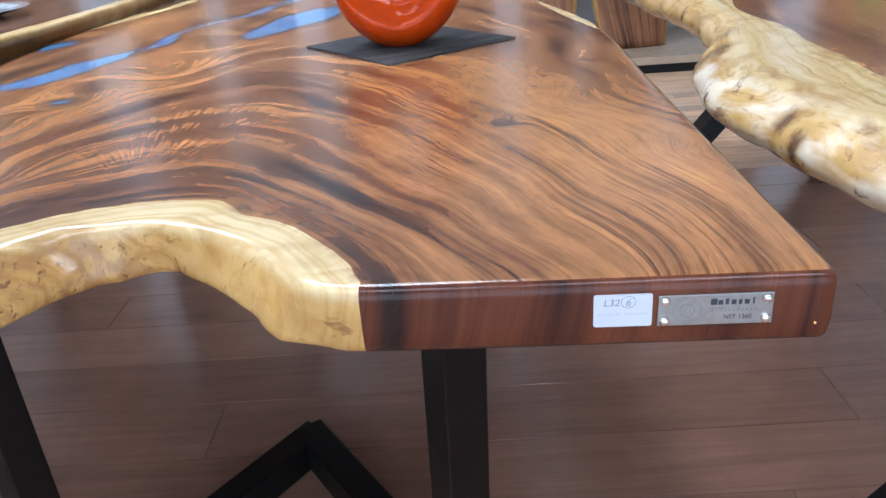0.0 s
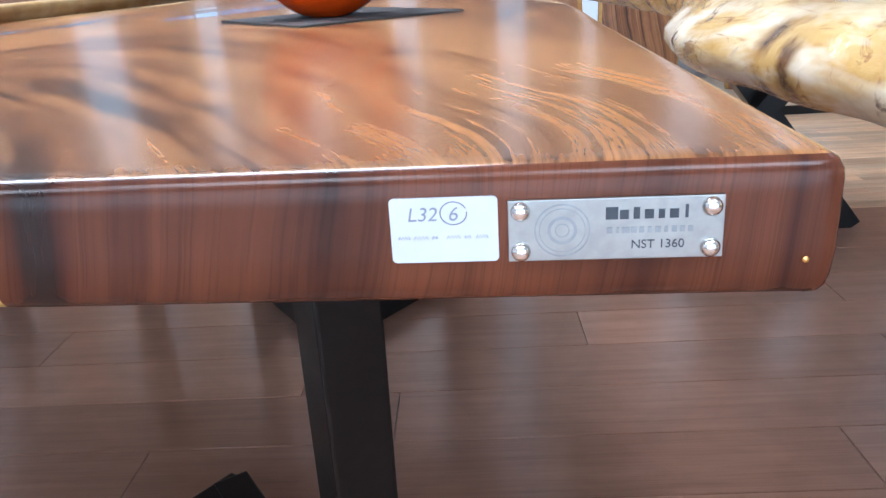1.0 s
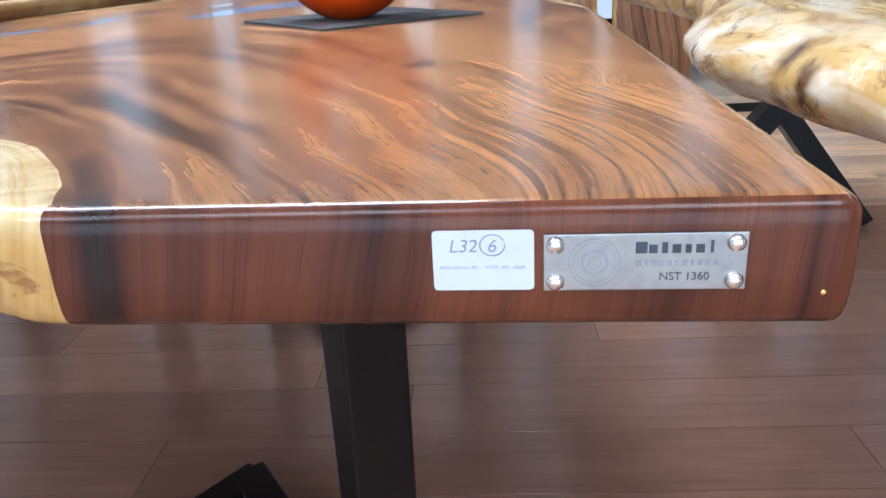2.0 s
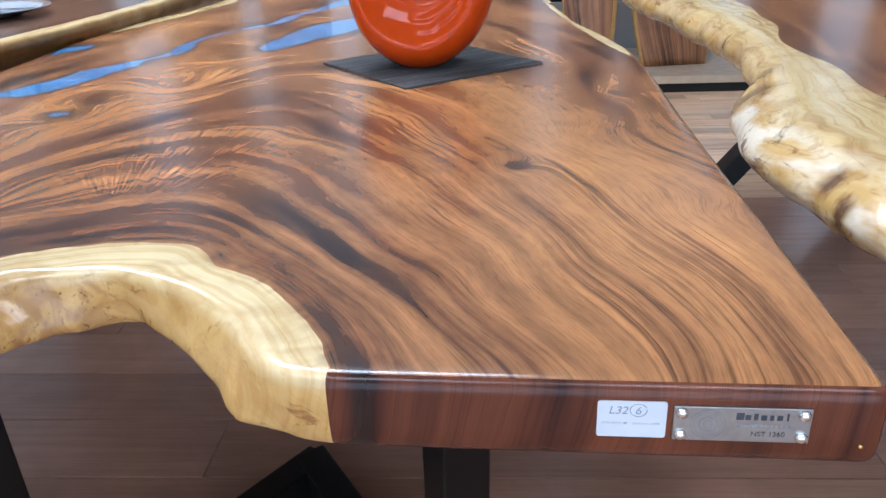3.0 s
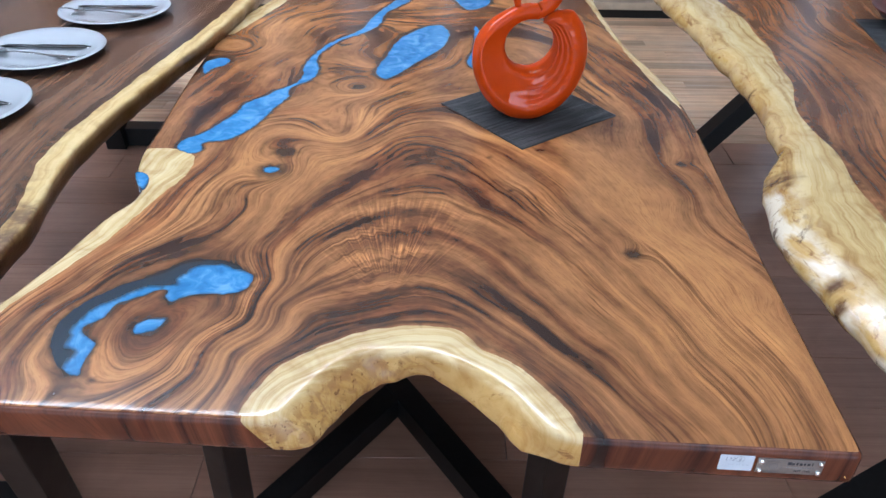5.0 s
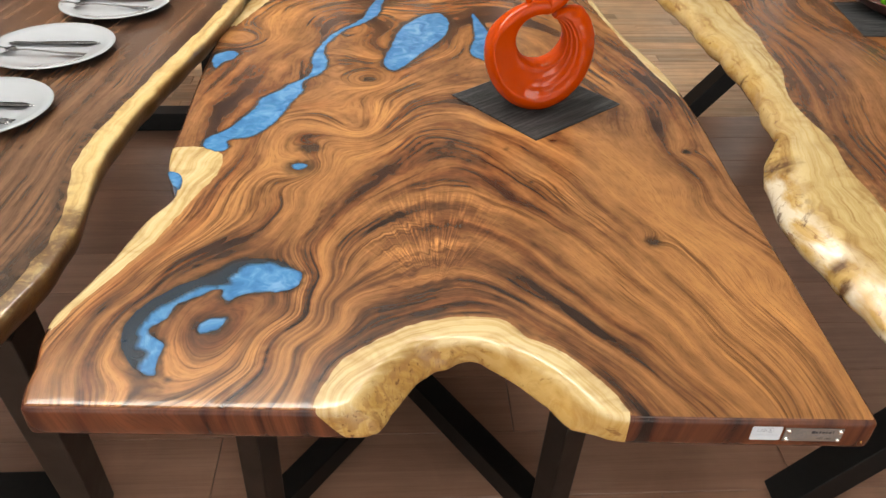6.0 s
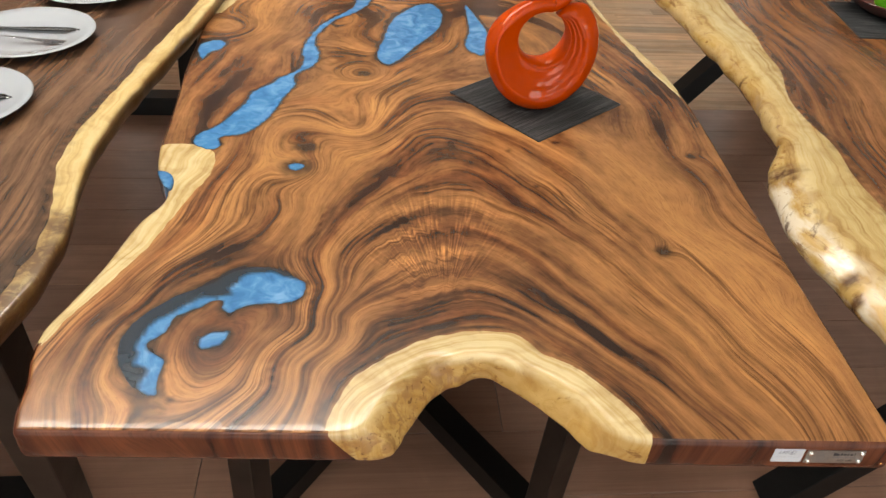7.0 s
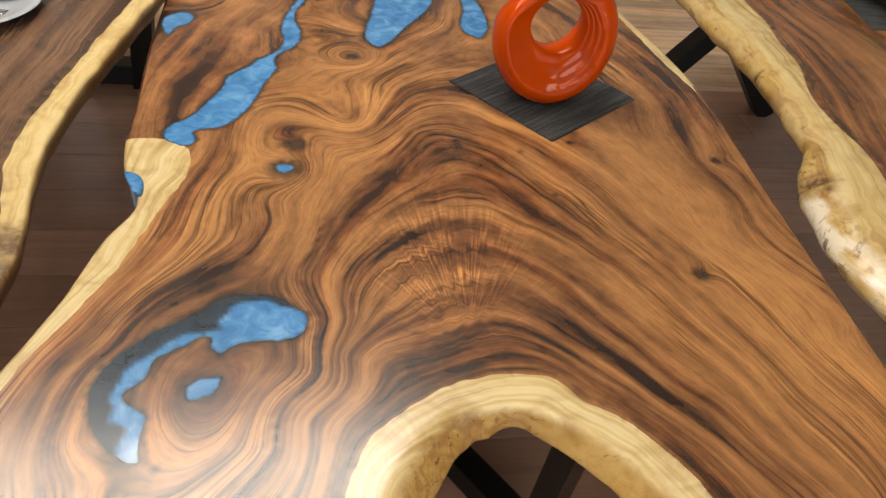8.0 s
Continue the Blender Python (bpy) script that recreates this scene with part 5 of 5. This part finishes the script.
def wall_slab(x, y, width, height, lean, turn, seed):
    """A rough live-edge slab standing on end."""
    t = thing("upright_slab", "rough brown timber slab with cream live edges standing on the plinth", "timber slab", "upright slabs")
    left = [(-width / 2 + 0.03 * noise.noise(Vector((k * 0.7, seed, 0))) + (0.05 if k == 0 else 0), height * k / 7) for k in range(8)]
    right = [(width / 2 + 0.03 * noise.noise(Vector((k * 0.7, seed, 5))) - (0.02 if k == 0 else 0), height * k / 7) for k in range(8)]
    a, b = spline(left, 0.04), spline(right, 0.04)
    n = min(len(a), len(b))
    bm = bmesh.new()
    lay = bm.verts.layers.float.new("grain")
    bark = bm.verts.layers.float.new("bark")
    fr = (-0.5, -0.47, -0.40, -0.25, 0.0, 0.25, 0.42, 0.48, 0.5)
    rows = []
    for k in range(n):
        p, q = a[k * (len(a) - 1) // (n - 1)], b[k * (len(b) - 1) // (n - 1)]
        row = []
        for sgn in (-1, 1):
            for f in fr[::sgn]:
                x_, z_ = p + (q - p) * (f + 0.5)
                v = bm.verts.new((x_, sgn * 0.03 * (1 if abs(f) < 0.47 else 0.6), z_))
                v[lay], v[bark] = f * width + 0.06 * math.sin(z_ * 2.2 + seed), 1.0
                row.append(v)
        rows.append(row)
    m = len(rows[0])
    for r, s in zip(rows, rows[1:]):
        for j in range(m):
            f = bm.faces.new((r[j], r[(j + 1) % m], s[(j + 1) % m], s[j]))
            jj = j % 9
            f.material_index = 1 if jj in (0, 7, 8) or (jj == 1 and seed % 2) else 0
            f.smooth = True
    bm.faces.new(rows[0][::-1])
    bm.faces.new(rows[-1])
    bmesh.ops.recalc_face_normals(bm, faces=bm.faces)
    t.matrix_basis = pose(x, y, 0.09, lean, 0, turn)
    part("plank", bm, [HEART_WALL, SAP_WALL], t)


for k, (x, w, h, turn) in enumerate(((-2.25, 0.55, 2.1, 4), (-1.55, 0.46, 2.2, -6), (-0.98, 0.36, 2.0, 5), (-0.46, 0.38, 2.2, -4), (0.10, 0.42, 2.1, 6), (0.60, 0.30, 2.2, -5), (1.04, 0.42, 2.0, 8), (1.66, 0.38, 2.1, -4), (2.35, 0.50, 2.0, 3))):
    wall_slab(x, 4.38 + 0.06 * (k % 2), w, h, -5, turn, k)


# ---- floor planks, last ----
def planks(y0, y1, width, length, material, label, lift, seed):
    rng = random.Random(seed)
    t = tagged(new("floor_planks"), label, "floor", kind="structure")
    x0, x1 = ROOM[0], ROOM[1]

    def board(l):
        bm = box(l - 0.0016, width - 0.0016, 0.012, pose(0, 0, -0.006 + lift))
        bmesh.ops.bevel(bm, geom=[e for e in bm.edges if min(v.co.z for v in e.verts) > -0.003 + lift], offset=0.0009, segments=1, affect="EDGES")
        return bm
    full = None
    y = y0
    while y < y1 - 0.01:
        x = x0 - rng.random() * length
        while x < x1:
            l = length
            lo, hi = max(x, x0), min(x + l, x1)
            if hi - lo > 0.05:
                if full is None:
                    me = bpy.data.meshes.new("plank")
                    b = board(length)
                    b.to_mesh(me)
                    b.free()
                    me.materials.append(material)
                    full = me
                ob = new("plank", full)
                ob.parent = t
                ob.matrix_basis = Matrix.Translation(((lo + hi) / 2, y + width / 2, 0)) @ Matrix.Diagonal(((hi - lo) / length, 1, 1, 1))
            x += l
        y += width


planks(-0.9, FLOOR_SPLIT, 0.175, 1.25, PLANK_DARK, "brown laminate floorboards with fine dark joints", 0.0, 3)
planks(FLOOR_SPLIT, 4.15, 0.0775, 0.9, PLANK_LIGHT, "light oak strip flooring with streaky grain", 0.0, 5)
planks(-2.6, -0.9, 0.17, 1.25, PLANK_DARK, "brown laminate floorboards behind the tables", 0.0, 7)
